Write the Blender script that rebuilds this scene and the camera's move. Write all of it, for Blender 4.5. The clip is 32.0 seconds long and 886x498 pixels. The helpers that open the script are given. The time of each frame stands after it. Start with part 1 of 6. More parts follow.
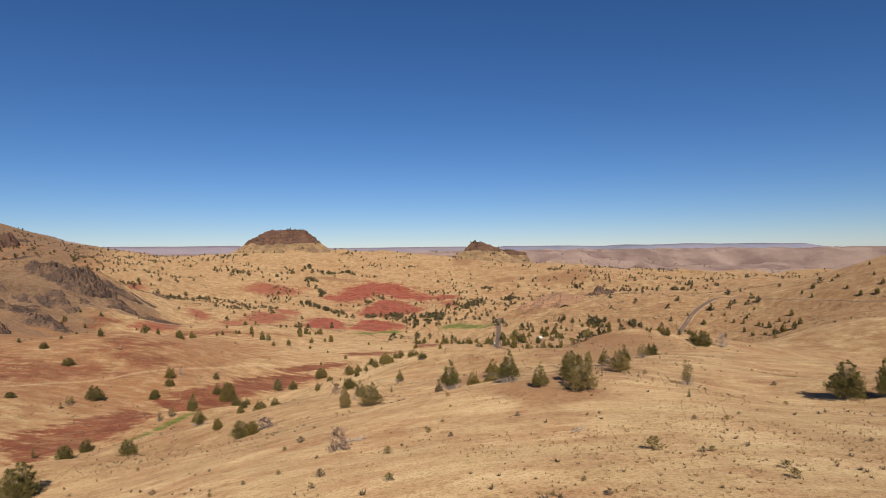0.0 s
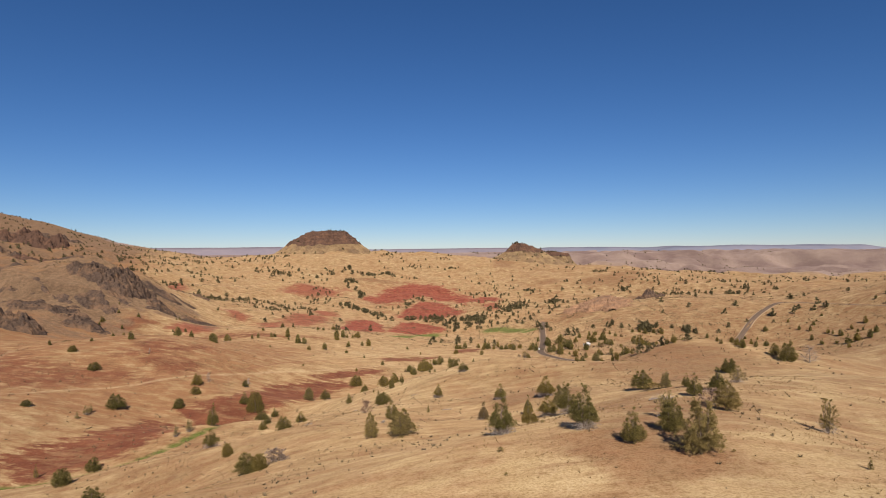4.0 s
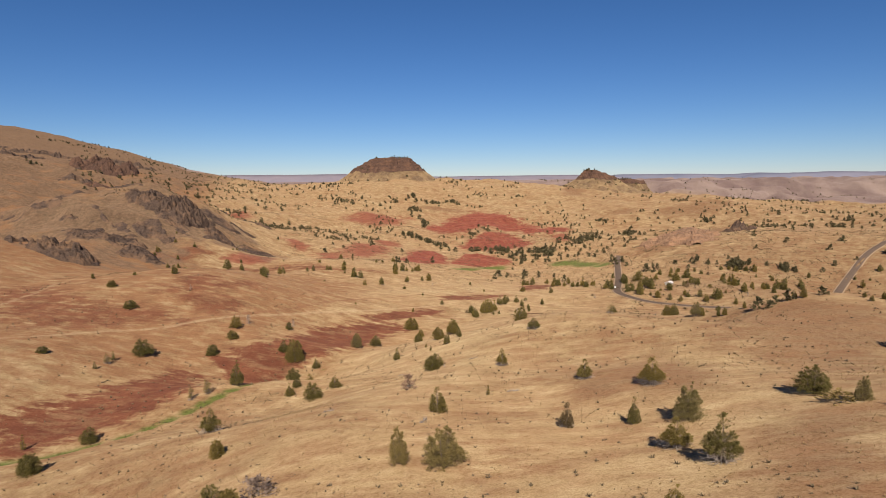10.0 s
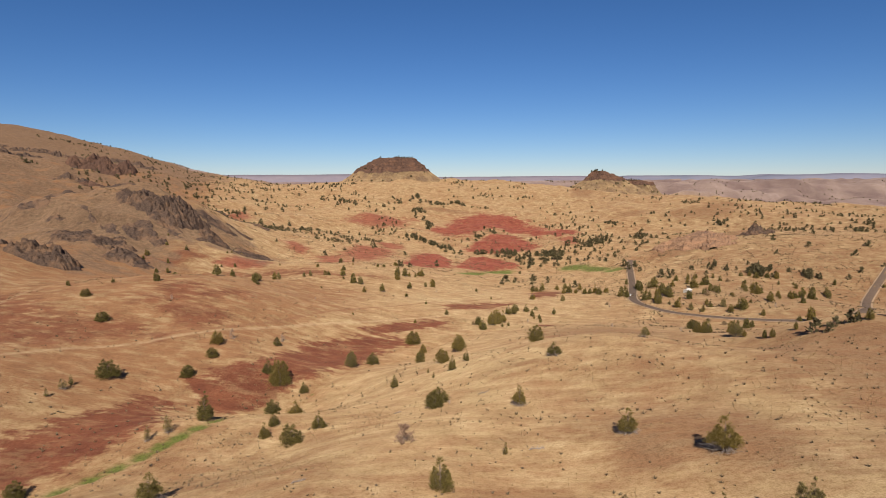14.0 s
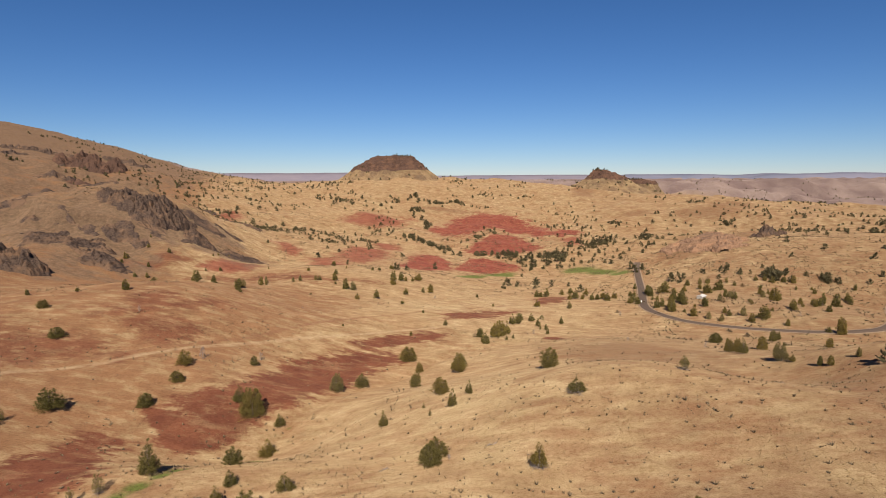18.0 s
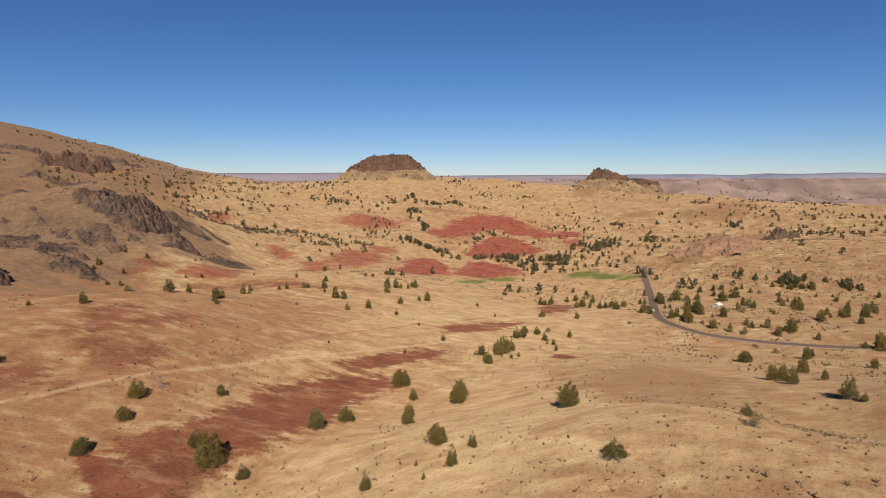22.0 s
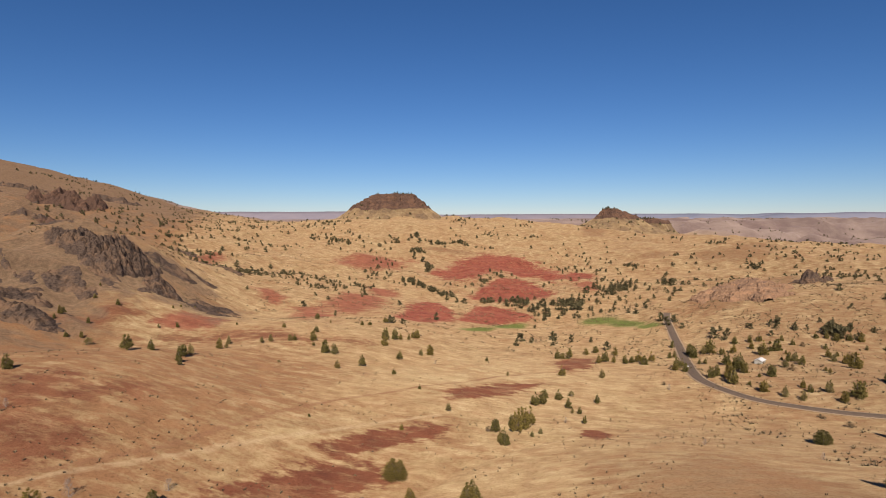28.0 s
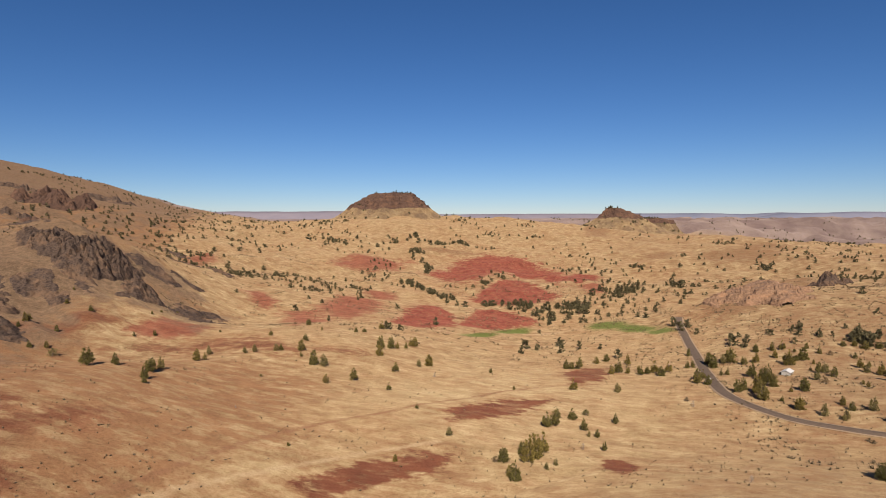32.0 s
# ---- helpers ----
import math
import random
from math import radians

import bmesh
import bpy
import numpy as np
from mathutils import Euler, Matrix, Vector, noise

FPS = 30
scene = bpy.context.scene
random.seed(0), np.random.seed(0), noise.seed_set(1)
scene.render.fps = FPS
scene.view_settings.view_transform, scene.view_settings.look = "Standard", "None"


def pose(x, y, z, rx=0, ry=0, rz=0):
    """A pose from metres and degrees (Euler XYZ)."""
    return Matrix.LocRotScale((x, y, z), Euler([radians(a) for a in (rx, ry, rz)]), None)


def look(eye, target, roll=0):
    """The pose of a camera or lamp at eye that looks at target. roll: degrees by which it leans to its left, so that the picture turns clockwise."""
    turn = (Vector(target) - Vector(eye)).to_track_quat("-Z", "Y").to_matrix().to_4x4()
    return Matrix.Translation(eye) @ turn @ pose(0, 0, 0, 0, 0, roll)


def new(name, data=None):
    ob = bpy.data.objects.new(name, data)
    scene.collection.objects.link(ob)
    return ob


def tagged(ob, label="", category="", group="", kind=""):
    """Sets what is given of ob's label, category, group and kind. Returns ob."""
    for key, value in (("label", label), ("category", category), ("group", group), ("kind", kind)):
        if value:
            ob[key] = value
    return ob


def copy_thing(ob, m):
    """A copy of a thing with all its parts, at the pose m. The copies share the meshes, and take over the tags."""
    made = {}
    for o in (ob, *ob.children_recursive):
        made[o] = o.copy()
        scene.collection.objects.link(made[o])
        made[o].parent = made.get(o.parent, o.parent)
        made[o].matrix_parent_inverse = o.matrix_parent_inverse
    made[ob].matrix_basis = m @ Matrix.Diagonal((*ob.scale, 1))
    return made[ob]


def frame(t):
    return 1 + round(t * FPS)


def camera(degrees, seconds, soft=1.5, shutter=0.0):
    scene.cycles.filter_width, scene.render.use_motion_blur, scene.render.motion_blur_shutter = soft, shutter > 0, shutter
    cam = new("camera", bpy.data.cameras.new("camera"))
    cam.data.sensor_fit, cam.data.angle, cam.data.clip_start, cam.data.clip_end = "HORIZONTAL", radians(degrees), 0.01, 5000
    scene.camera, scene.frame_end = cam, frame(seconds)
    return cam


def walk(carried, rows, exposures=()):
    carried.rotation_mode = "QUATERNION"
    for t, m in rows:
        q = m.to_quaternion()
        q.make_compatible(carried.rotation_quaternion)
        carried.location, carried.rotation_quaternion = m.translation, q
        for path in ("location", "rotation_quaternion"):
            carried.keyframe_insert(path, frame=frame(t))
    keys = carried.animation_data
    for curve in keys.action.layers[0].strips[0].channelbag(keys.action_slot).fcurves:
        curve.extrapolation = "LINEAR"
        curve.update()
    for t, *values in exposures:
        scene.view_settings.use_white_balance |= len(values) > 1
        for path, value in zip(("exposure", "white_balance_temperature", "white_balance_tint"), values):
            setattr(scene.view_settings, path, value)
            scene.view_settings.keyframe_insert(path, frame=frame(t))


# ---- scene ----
cam = camera(73.0, 32.0, soft=0.8)
PATH = [
    (0, (-0.38, -44.72, 60.29), (6.00, 55.07, 60.08), -0.57),
    (0.5, (-0.04, -41.52, 60.13), (3.58, 58.41, 59.98), -0.52),
    (1, (0.19, -38.08, 59.97), (3.07, 61.88, 59.88), -0.55),
    (1.5, (0.33, -34.40, 59.80), (3.17, 65.56, 59.74), -0.57),
    (2, (0.41, -30.47, 59.62), (2.56, 69.50, 59.63), -0.57),
    (2.5, (0.46, -26.35, 59.47), (1.22, 73.65, 59.54), -0.52),
    (3, (0.47, -22.14, 59.36), (0.15, 77.86, 59.52), -0.50),
    (3.5, (0.37, -17.75, 59.41), (-0.03, 82.25, 59.50), -0.53),
    (4.5, (0.16, -8.80, 59.70), (-0.19, 91.20, 59.77), -0.50),
    (5, (0.05, -4.30, 59.85), (-0.26, 95.70, 59.06), -0.49),
    (5.5, (-0.05, 0.30, 60.01), (-0.34, 100.18, 55.05), -0.47),
    (6, (-0.01, 5.11, 60.14), (-0.39, 104.44, 48.58), -0.51),
    (6.5, (0.02, 9.86, 60.16), (-0.36, 109.13, 48.18), -0.50),
    (7, (0.08, 14.72, 60.19), (-0.33, 113.98, 48.11), -0.48),
    (7.5, (0.09, 19.58, 60.22), (-0.34, 118.83, 47.98), -0.50),
    (8, (0.11, 24.37, 60.23), (-0.60, 123.62, 47.99), -0.51),
    (8.5, (0.13, 29.15, 60.20), (-1.26, 128.40, 48.03), -0.49),
    (9, (0.20, 33.95, 60.16), (-3.21, 133.16, 48.04), -0.50),
    (9.5, (0.16, 38.78, 60.14), (-7.51, 137.76, 48.11), -0.45),
    (10, (-0.09, 43.38, 60.11), (-11.53, 142.00, 48.19), -0.53),
    (10.5, (-0.43, 47.96, 60.05), (-13.11, 146.44, 48.19), -0.52),
    (11, (-0.83, 52.43, 59.97), (-13.50, 150.92, 48.16), -0.53),
    (11.5, (-1.29, 56.80, 59.91), (-13.95, 155.29, 48.14), -0.51),
    (12, (-1.84, 61.04, 59.90), (-14.45, 159.54, 48.15), -0.47),
    (12.5, (-2.47, 65.23, 59.90), (-14.97, 163.75, 48.15), -0.46),
    (13, (-3.09, 69.52, 59.90), (-15.49, 168.05, 48.13), -0.37),
    (13.5, (-3.73, 73.84, 59.86), (-15.99, 172.38, 48.05), -0.37),
    (14, (-4.36, 78.18, 59.83), (-16.56, 176.73, 48.01), -0.32),
    (14.5, (-4.96, 82.62, 59.81), (-17.03, 181.18, 47.95), -0.35),
    (16.5, (-7.15, 100.64, 59.76), (-19.16, 199.19, 47.83), -0.24),
    (17, (-7.67, 105.26, 59.77), (-19.65, 203.82, 47.86), -0.28),
    (17.5, (-8.22, 109.89, 59.79), (-20.18, 208.45, 47.79), -0.27),
    (18, (-8.77, 114.58, 59.80), (-20.76, 213.13, 47.75), -0.24),
    (18.5, (-9.32, 119.30, 59.81), (-21.25, 217.84, 47.70), -0.23),
    (19, (-9.83, 124.05, 59.81), (-21.71, 222.60, 47.64), -0.24),
    (19.5, (-10.38, 128.88, 59.78), (-22.26, 227.41, 47.54), -0.21),
    (20, (-10.95, 133.84, 59.75), (-22.77, 232.38, 47.50), -0.19),
    (20.5, (-11.55, 138.83, 59.71), (-23.27, 237.40, 47.58), -0.23),
    (21, (-12.15, 143.78, 59.67), (-23.82, 242.35, 47.51), -0.22),
    (21.5, (-12.75, 148.72, 59.63), (-24.36, 247.30, 47.52), -0.22),
    (22, (-13.33, 153.62, 59.59), (-24.96, 252.21, 47.55), -0.20),
    (22.5, (-13.93, 158.52, 59.53), (-25.42, 257.28, 48.85), -0.18),
    (23, (-14.53, 163.40, 59.47), (-26.05, 262.45, 51.95), -0.26),
    (23.5, (-15.14, 168.26, 59.41), (-26.65, 267.45, 54.04), -0.24),
    (24, (-15.75, 173.09, 59.37), (-27.22, 272.28, 53.93), -0.22),
    (24.5, (-16.34, 177.88, 59.33), (-27.86, 277.07, 53.89), -0.20),
    (25, (-16.94, 182.63, 59.30), (-28.40, 281.83, 53.90), -0.19),
    (25.5, (-17.53, 187.32, 59.28), (-29.01, 286.51, 53.85), -0.12),
    (27.5, (-19.88, 206.26, 59.21), (-32.24, 305.34, 53.63), -0.12),
    (28, (-20.46, 210.96, 59.18), (-32.91, 310.02, 53.58), -0.13),
    (28.5, (-21.05, 215.56, 59.13), (-33.52, 314.62, 53.51), -0.14),
    (29, (-21.65, 220.16, 59.07), (-34.10, 319.23, 53.42), -0.15),
    (29.5, (-22.26, 224.78, 58.99), (-34.69, 323.85, 53.32), -0.13),
    (30, (-22.86, 229.45, 58.88), (-35.29, 328.52, 53.20), -0.13),
    (30.5, (-23.47, 234.17, 58.75), (-35.88, 333.23, 53.07), -0.14),
    (31, (-24.06, 238.90, 58.60), (-36.50, 337.96, 52.93), -0.12),
    (31.5, (-24.66, 243.64, 58.44), (-37.09, 342.71, 52.79), -0.12),
    (32, (-25.29, 248.40, 58.28), (-37.70, 347.47, 52.66), -0.14),
]
walk(cam, [(t, look(eye, target, roll)) for t, eye, target, roll in PATH], [(0, 0.5), (32, 0.5)])

# ---- daylight: a low sun behind the camera, clear sky ----
SUN_UP, SUN_FROM = 37.0, 173.0  # degrees above the horizon; compass-like turn from +y, to the right
world = bpy.data.worlds.new("sky")
scene.world = world
world.use_nodes = True
sky = world.node_tree.nodes.new("ShaderNodeTexSky")
sky.sky_type, sky.sun_disc = "NISHITA", False
sky.sun_elevation, sky.sun_rotation = radians(SUN_UP), radians(SUN_FROM)
sky.altitude, sky.air_density, sky.dust_density, sky.ozone_density = 2500, 1.0, 0.0, 5.0
back = world.node_tree.nodes["Background"]
back.inputs[1].default_value = 0.05
deep = world.node_tree.nodes.new("ShaderNodeHueSaturation")
deep.inputs["Saturation"].default_value, deep.inputs["Value"].default_value = 1.14, 1.0
tint = world.node_tree.nodes.new("ShaderNodeMix")
tint.data_type, tint.blend_type = "RGBA", "MULTIPLY"
tint.inputs[0].default_value, tint.inputs[7].default_value = 1.0, (0.965, 0.960, 1.058, 1)
world.node_tree.links.new(sky.outputs[0], tint.inputs[6])
world.node_tree.links.new(tint.outputs[2], deep.inputs["Color"])
world.node_tree.links.new(deep.outputs[0], back.inputs[0])
sun = new("sun", bpy.data.lights.new("sun", "SUN"))
sun.data.energy, sun.data.angle, sun.data.color = 5.0, radians(0.53), (1.0, 0.91, 0.76)
sx, sy = math.sin(radians(SUN_FROM)), math.cos(radians(SUN_FROM))
sun.matrix_world = look((0, 0, 400), (-sx * 100, -sy * 100, 400 - 100 * math.tan(radians(SUN_UP))))

# ---- lie of the land ----
BASE_LEVEL = 5.0
SPUR_HILLS = [  # x, y, radius, height
    (42, 49, 42, 18.4), (105, 135, 42, 21.4), (-1, 2, 30, 12.7), (-8, 100, 30, -1.4),
    (180, 60, 60, 21.3), (-61, 110, 30, 1.5), (-58, 180, 30, 2.7), (94, 86, 30, -16.5),
    (45, 102, 30, 5.9), (119, 98, 30, 26.5), (39, -12, 30, 11.0), (-30, 31, 30, 10.8),
    (-90, 127, 30, -18.8), (43, 12, 30, -4.2), (-87, 98, 30, 16.0), (12, 168, 30, 2.4),
    (61, -216, 140, 37.8), (72, 122, 30, 3.4), (175, 165, 30, 2.7), (-103, 187, 30, 13.8),
    (-19, 145, 30, 5.3), (-2, 72, 30, 11.3), (110, 116, 30, -12.4), (-3, 37, 30, -8.2),
    (124, -3, 42, 17.3),
]
SPUR_SWELLS = [  # x, y, radius, height
    (20, 209, 24, -0.6), (33, 191, 24, 1.3), (12, 165, 24, -1.1), (30, 130, 24, 0.5), (-17, 175, 24, 2.8),
    (-3, 240, 24, -1.2), (-76, 182, 24, 0.6), (-78, 244, 24, -2.7), (-65, 228, 24, 3.0), (46, 318, 24, 2.0),
    (-150, 322, 24, -2.7), (6, 334, 24, 0.5), (9, 277, 24, 1.3), (-107, 322, 24, 3.5), (-50, 295, 24, -1.7),
    (58, 77, 24, 0.8), (-74, 110, 24, -1.6), (10, 84, 24, -0.6), (-125, 183, 30, -6.4),
]
SPUR_END_HILLS = [  # x, y, radius, height
    (-147, 316, 90, -34.9), (-133, 194, 42, -12.4), (41, 299, 30, 9.2), (-153, 353, 30, 7.3),
    (-39, 213, 30, 10.3), (8, 278, 30, 4.4), (-109, 264, 30, 9.1), (177, 298, 60, 15.5),
    (106, 314, 30, 12.6), (55, 191, 30, 1.6), (-53, 308, 30, 9.7), (-147, 316, 30, 0.5),
    (34, 251, 30, -10.4), (123, 296, 30, 1.7), (150, 205, 30, 5.7), (130, 250, 42, -0.8),
    (-53, 261, 30, -8.3), (20, 209, 30, 8.1), (-97, 294, 30, -30.0), (-74, 218, 30, -17.2),
    (-84, 261, 30, 19.8), (-110, 321, 30, 13.3), (-4, 194, 30, -11.5), (61, 265, 30, 11.4),
    (78, 310, 30, -19.8), (-3, 238, 30, 1.5),
]
VALLEY_HILLS = [  # x, y, radius, height
    (21, 734, 210, -47.3), (-68, 454, 60, -13.2), (140, 442, 60, 3.3), (44, 530, 60, -6.2),
    (-144, 553, 60, -12.8), (185, 630, 90, 2.7), (-200, 180, 42, -1.4), (9, 421, 60, 2.9),
    (70, 1005, 140, -18.1), (155, 537, 60, -7.3), (11, 637, 60, 1.8), (-71, 647, 60, -6.3),
    (-65, 384, 60, -9.5), (-77, 550, 60, 0.9), (-21, 488, 60, -6.5), (185, 395, 60, 4.5),
    (-191, 508, 60, -17.0), (28, 573, 60, -6.7), (108, 423, 60, -12.5), (-124, 498, 60, 6.0),
]
WEST_HILLS = [  # x, y, radius, height
    (-349, 631, 90, 15.6), (-466, 749, 90, 29.4), (-208, 277, 42, 9.5), (-208, 1056, 210, -36.0),
    (-220, 593, 60, 6.4), (-212, 437, 60, 14.9), (-344, 450, 90, -21.1), (-517, 626, 90, -36.1),
    (-332, 808, 90, -47.8), (-1239, 1002, 500, 24.8), (-462, 530, 90, 7.6), (-275, 348, 60, 1.8),
    (-660, 802, 140, -32.9), (-833, 1013, 140, -15.2), (-313, 571, 60, -28.6), (-252, 617, 60, -25.1),
    (-344, 248, 90, -15.1), (-210, 740, 90, 7.4), (-1413, 581, 500, 67.4), (-524, 731, 90, 27.2),
    (-447, 801, 90, 44.4), (-249, 543, 60, 17.4), (-239, 863, 90, 8.0), (-1500, 800, 210, 62.1),
    (-900, 500, 140, 36.8), (-428, 700, 90, -33.7),
]
EAST_HILLS = [  # x, y, radius, height
    (128, 118, 26, -17.0), (345, 372, 60, 31.0), (800, 740, 150, 77.0),
    (406, 745, 210, -25.7), (286, 246, 90, -16.6), (250, 500, 90, -16.7), (343, 940, 140, 28.7),
    (247, 606, 60, 10.5), (359, 718, 90, -28.7), (260, 160, 42, 4.0), (313, 1191, 320, -30.7),
    (1008, 1151, 210, 20.3), (270, 787, 90, 5.6), (400, 450, 140, -14.4), (411, 796, 90, -7.1),
    (220, 110, 30, 2.3), (789, 906, 210, -7.6), (205, 220, 30, -1.0),
]
FAR_HILLS = [  # x, y, radius, height
    (-85, 1599, 500, -20.6), (-2400, 1500, 800, 100.7), (534, 1649, 210, 31.7), (-939, 1728, 500, -45.8),
    (860, 1601, 210, -30.2), (-950, 1324, 210, 46.7), (-2400, 1500, 320, 85.3), (15, 1503, 210, -25.1),
    (-581, 1331, 210, -15.9), (-2019, 1723, 800, 71.0), (-165, 1703, 210, -19.7), (1200, 1600, 320, -12.6),
]
DISTANT_HILLS = [  # x, y, radius, height
    (-1729, 2308, 800, 33.2), (-1400, 2600, 320, -8.6), (1289, 2369, 800, -24.5), (-30, 2029, 320, 48.9),
    (-1846, 2272, 320, 38.2), (-500, 1946, 320, 36.6), (-2300, 2300, 500, 88.5), (-1658, 2377, 320, 22.7),
    (801, 2783, 320, 12.3), (-731, 2941, 800, -13.2), (-314, 1928, 210, 25.9), (1487, 2396, 500, -40.4),
]

def value_noise(x, y, seed=0.0):
    """Smooth noise of two coordinates, about -1 to 1."""
    ix, iy = np.floor(x), np.floor(y)
    fx, fy = x - ix, y - iy
    fx, fy = fx * fx * (3 - 2 * fx), fy * fy * (3 - 2 * fy)

    def corner(a, b):
        v = np.sin(a * 127.1 + b * 311.7 + seed * 74.7) * 43758.5453
        return (v - np.floor(v)) * 2 - 1

    low = corner(ix, iy) * (1 - fx) + corner(ix + 1, iy) * fx
    high = corner(ix, iy + 1) * (1 - fx) + corner(ix + 1, iy + 1) * fx
    return low * (1 - fy) + high * fy


def fractal(x, y, size, octaves=4, seed=0.0):
    total, amp = 0.0, 1.0
    for k in range(octaves):
        c, s = math.cos(k * 1.1), math.sin(k * 1.1)
        total = total + amp * value_noise((x * c - y * s) / size, (x * s + y * c) / size, seed + k * 3.1)
        size, amp = size * 0.5, amp * 0.5
    return total


def smooth(a, b, v):
    t = np.clip((v - a) / (b - a), 0, 1)
    return t * t * (3 - 2 * t)


def land(x, y):
    """The lie of the land: broad hills, gullies on the far slopes, small unevenness close by."""
    x, y = np.asarray(x, float), np.asarray(y, float)
    z = np.full(x.shape, BASE_LEVEL)
    for some in (SPUR_HILLS, SPUR_SWELLS, SPUR_END_HILLS, VALLEY_HILLS, WEST_HILLS, EAST_HILLS, FAR_HILLS, DISTANT_HILLS):
        for hx, hy, r, h in some:
            z = z + h * np.exp(-((x - hx) ** 2 + (y - hy) ** 2) / (2 * r * r))
    far = smooth(800, 1250, y)
    z = z - far * 13 * np.abs(fractal(x, y, 190, 4, 5.0)) + far * 4 + far * 3.0 * fractal(x, y, 70, 3, 6.0)
    west = smooth(-300, -560, x) * (1 - 0.5 * far)
    z = z + west * (5 * fractal(x, y, 90, 4, 9.0) - 4 * np.abs(fractal(x, y, 45, 4, 19.0)) + 2)
    # ravines that run down the western hillside
    hillside = smooth(-0.40, -0.55, x / np.maximum(y, 1)) * smooth(540, 640, y) * smooth(1500, 1100, y)
    across, along = 0.6 * x + 0.8 * y, 0.8 * x - 0.6 * y
    z = z + hillside * (5 - 13 * np.abs(fractal(across, along * 0.35, 60, 4, 23.0)) ** 0.8)
    z = z + 0.22 * fractal(x, y, 18, 3, 2.0) + smooth(250, 600, y) * (1.2 * fractal(x, y, 60, 3, 4.0))
    # beyond the hills the country runs out level to the horizon, with a broad canyon and a rimmed plateau in the east
    edge = smooth(2450, 3100, y + np.where(x > 0, 0.25 * x, 0.28 * x))
    rim = smooth(-120, 160, y - 2700 - 0.10 * x + 160 * fractal(x, y, 420, 4, 17.0))
    plain = 36 + 4 * fractal(x, y, 700, 3, 7.0) - 75 * smooth(500, 1300, x) * (1 - rim)
    return z * (1 - edge) + plain * edge


ROAD_LINE = [(160, 965), (152, 930), (146, 890), (130, 788), (115, 707), (107, 665), (105, 638), (110, 613), (122, 588), (141, 574), (164, 562), (200, 551), (228, 551), (258, 567), (308, 640), (348, 722), (376, 763), (408, 802), (434, 832), (481, 875), (507, 890), (528, 858), (541, 795), (548, 740), (558, 670), (572, 615), (600, 540)]
TRACK_LINE = [(-290, 290), (-206, 343), (-189, 357), (-171, 377), (-154, 403), (-144, 424), (-137, 447), (-128, 477), (-112, 511), (-90, 540), (-70, 568), (-47, 600), (-13, 638), (30, 660)]
OLD_TRACK_LINE = [(-300, 240), (-234, 290), (-212, 326), (-186, 350), (-157, 388), (-128, 432), (-100, 470), (-60, 505)]
SIDE_TRACK_LINE = [(-292, 330), (-294, 352), (-298, 381), (-309, 419), (-310, 470)]
GULLY_LINE = [(-260, 120), (-190, 165), (-128, 205), (-105, 240), (-98, 275), (-92, 320), (-80, 362), (-62, 400), (-45, 440), (-5, 480)]


def curve_through(points, step):
    """Points at even steps along a smooth line through the given ones."""
    p = np.array([points[0], *points, points[-1]], float)
    out = []
    for a, b, c, d in zip(p, p[1:], p[2:], p[3:]):
        n = max(2, int(np.linalg.norm(c - b) / step))
        for t in np.arange(n) / n:
            out.append(0.5 * (2 * b + (c - a) * t + (2 * a - 5 * b + 4 * c - d) * t**2 + (3 * b - a - 3 * c + d) * t**3))
    return np.array(out + [p[-1]])


def distance_to(line, x, y, reach):
    """Distance of each place to a line, and the number of the nearest point; far places get a large number."""
    far, index = np.full(x.shape, 1e6), np.zeros(x.shape, int)
    near = (x > line[:, 0].min() - reach) & (x < line[:, 0].max() + reach) & (y > line[:, 1].min() - reach) & (y < line[:, 1].max() + reach)
    where = np.nonzero(near)
    for start in range(0, len(where[0]), 20000):
        part = tuple(w[start : start + 20000] for w in where)
        d = np.hypot(x[part][:, None] - line[None, :, 0], y[part][:, None] - line[None, :, 1])
        index[part], far[part] = d.argmin(1), d.min(1)
    return far, index


road = curve_through(ROAD_LINE, 6.0)
road_z = land(road[:, 0], road[:, 1])
for _ in range(14):
    road_z[1:-1] = (road_z[:-2] + 2 * road_z[1:-1] + road_z[2:]) / 4
gully = curve_through(GULLY_LINE, 6.0)


def ground_at(x, y):
    """Height of the finished ground: the land, cut and banked along the road, with the stream gully."""
    x, y = np.atleast_1d(np.asarray(x, float)), np.atleast_1d(np.asarray(y, float))
    z = land(x, y)
    cut = smooth(2300, 2600, y + 0.15 * x) * smooth(250, 800, x)
    z = z - cut * 34 * (1 - np.minimum(1, 2.2 * np.abs(fractal(x, y, 330, 4, 41.0)))) + cut * 9 * fractal(x, y, 120, 3, 43.0)
    d, i = distance_to(road, x, y, 60)
    w = 1 - smooth(6.5, 26, d)
    z = z * (1 - w) + (road_z[i] - 0.12) * w
    d, i = distance_to(gully, x, y, 30)
    return z - 1.6 * np.exp(-((d / 5.0) ** 2))


def spot(x, y, cx, cy, rx, ry, turn=0.0):
    """1 in the middle of an oval patch, 0 on its rim, falling on beyond it."""
    c, s = math.cos(radians(turn)), math.sin(radians(turn))
    u, v = ((x - cx) * c + (y - cy) * s) / rx, (-(x - cx) * s + (y - cy) * c) / ry
    return 1 - np.sqrt(u * u + v * v)


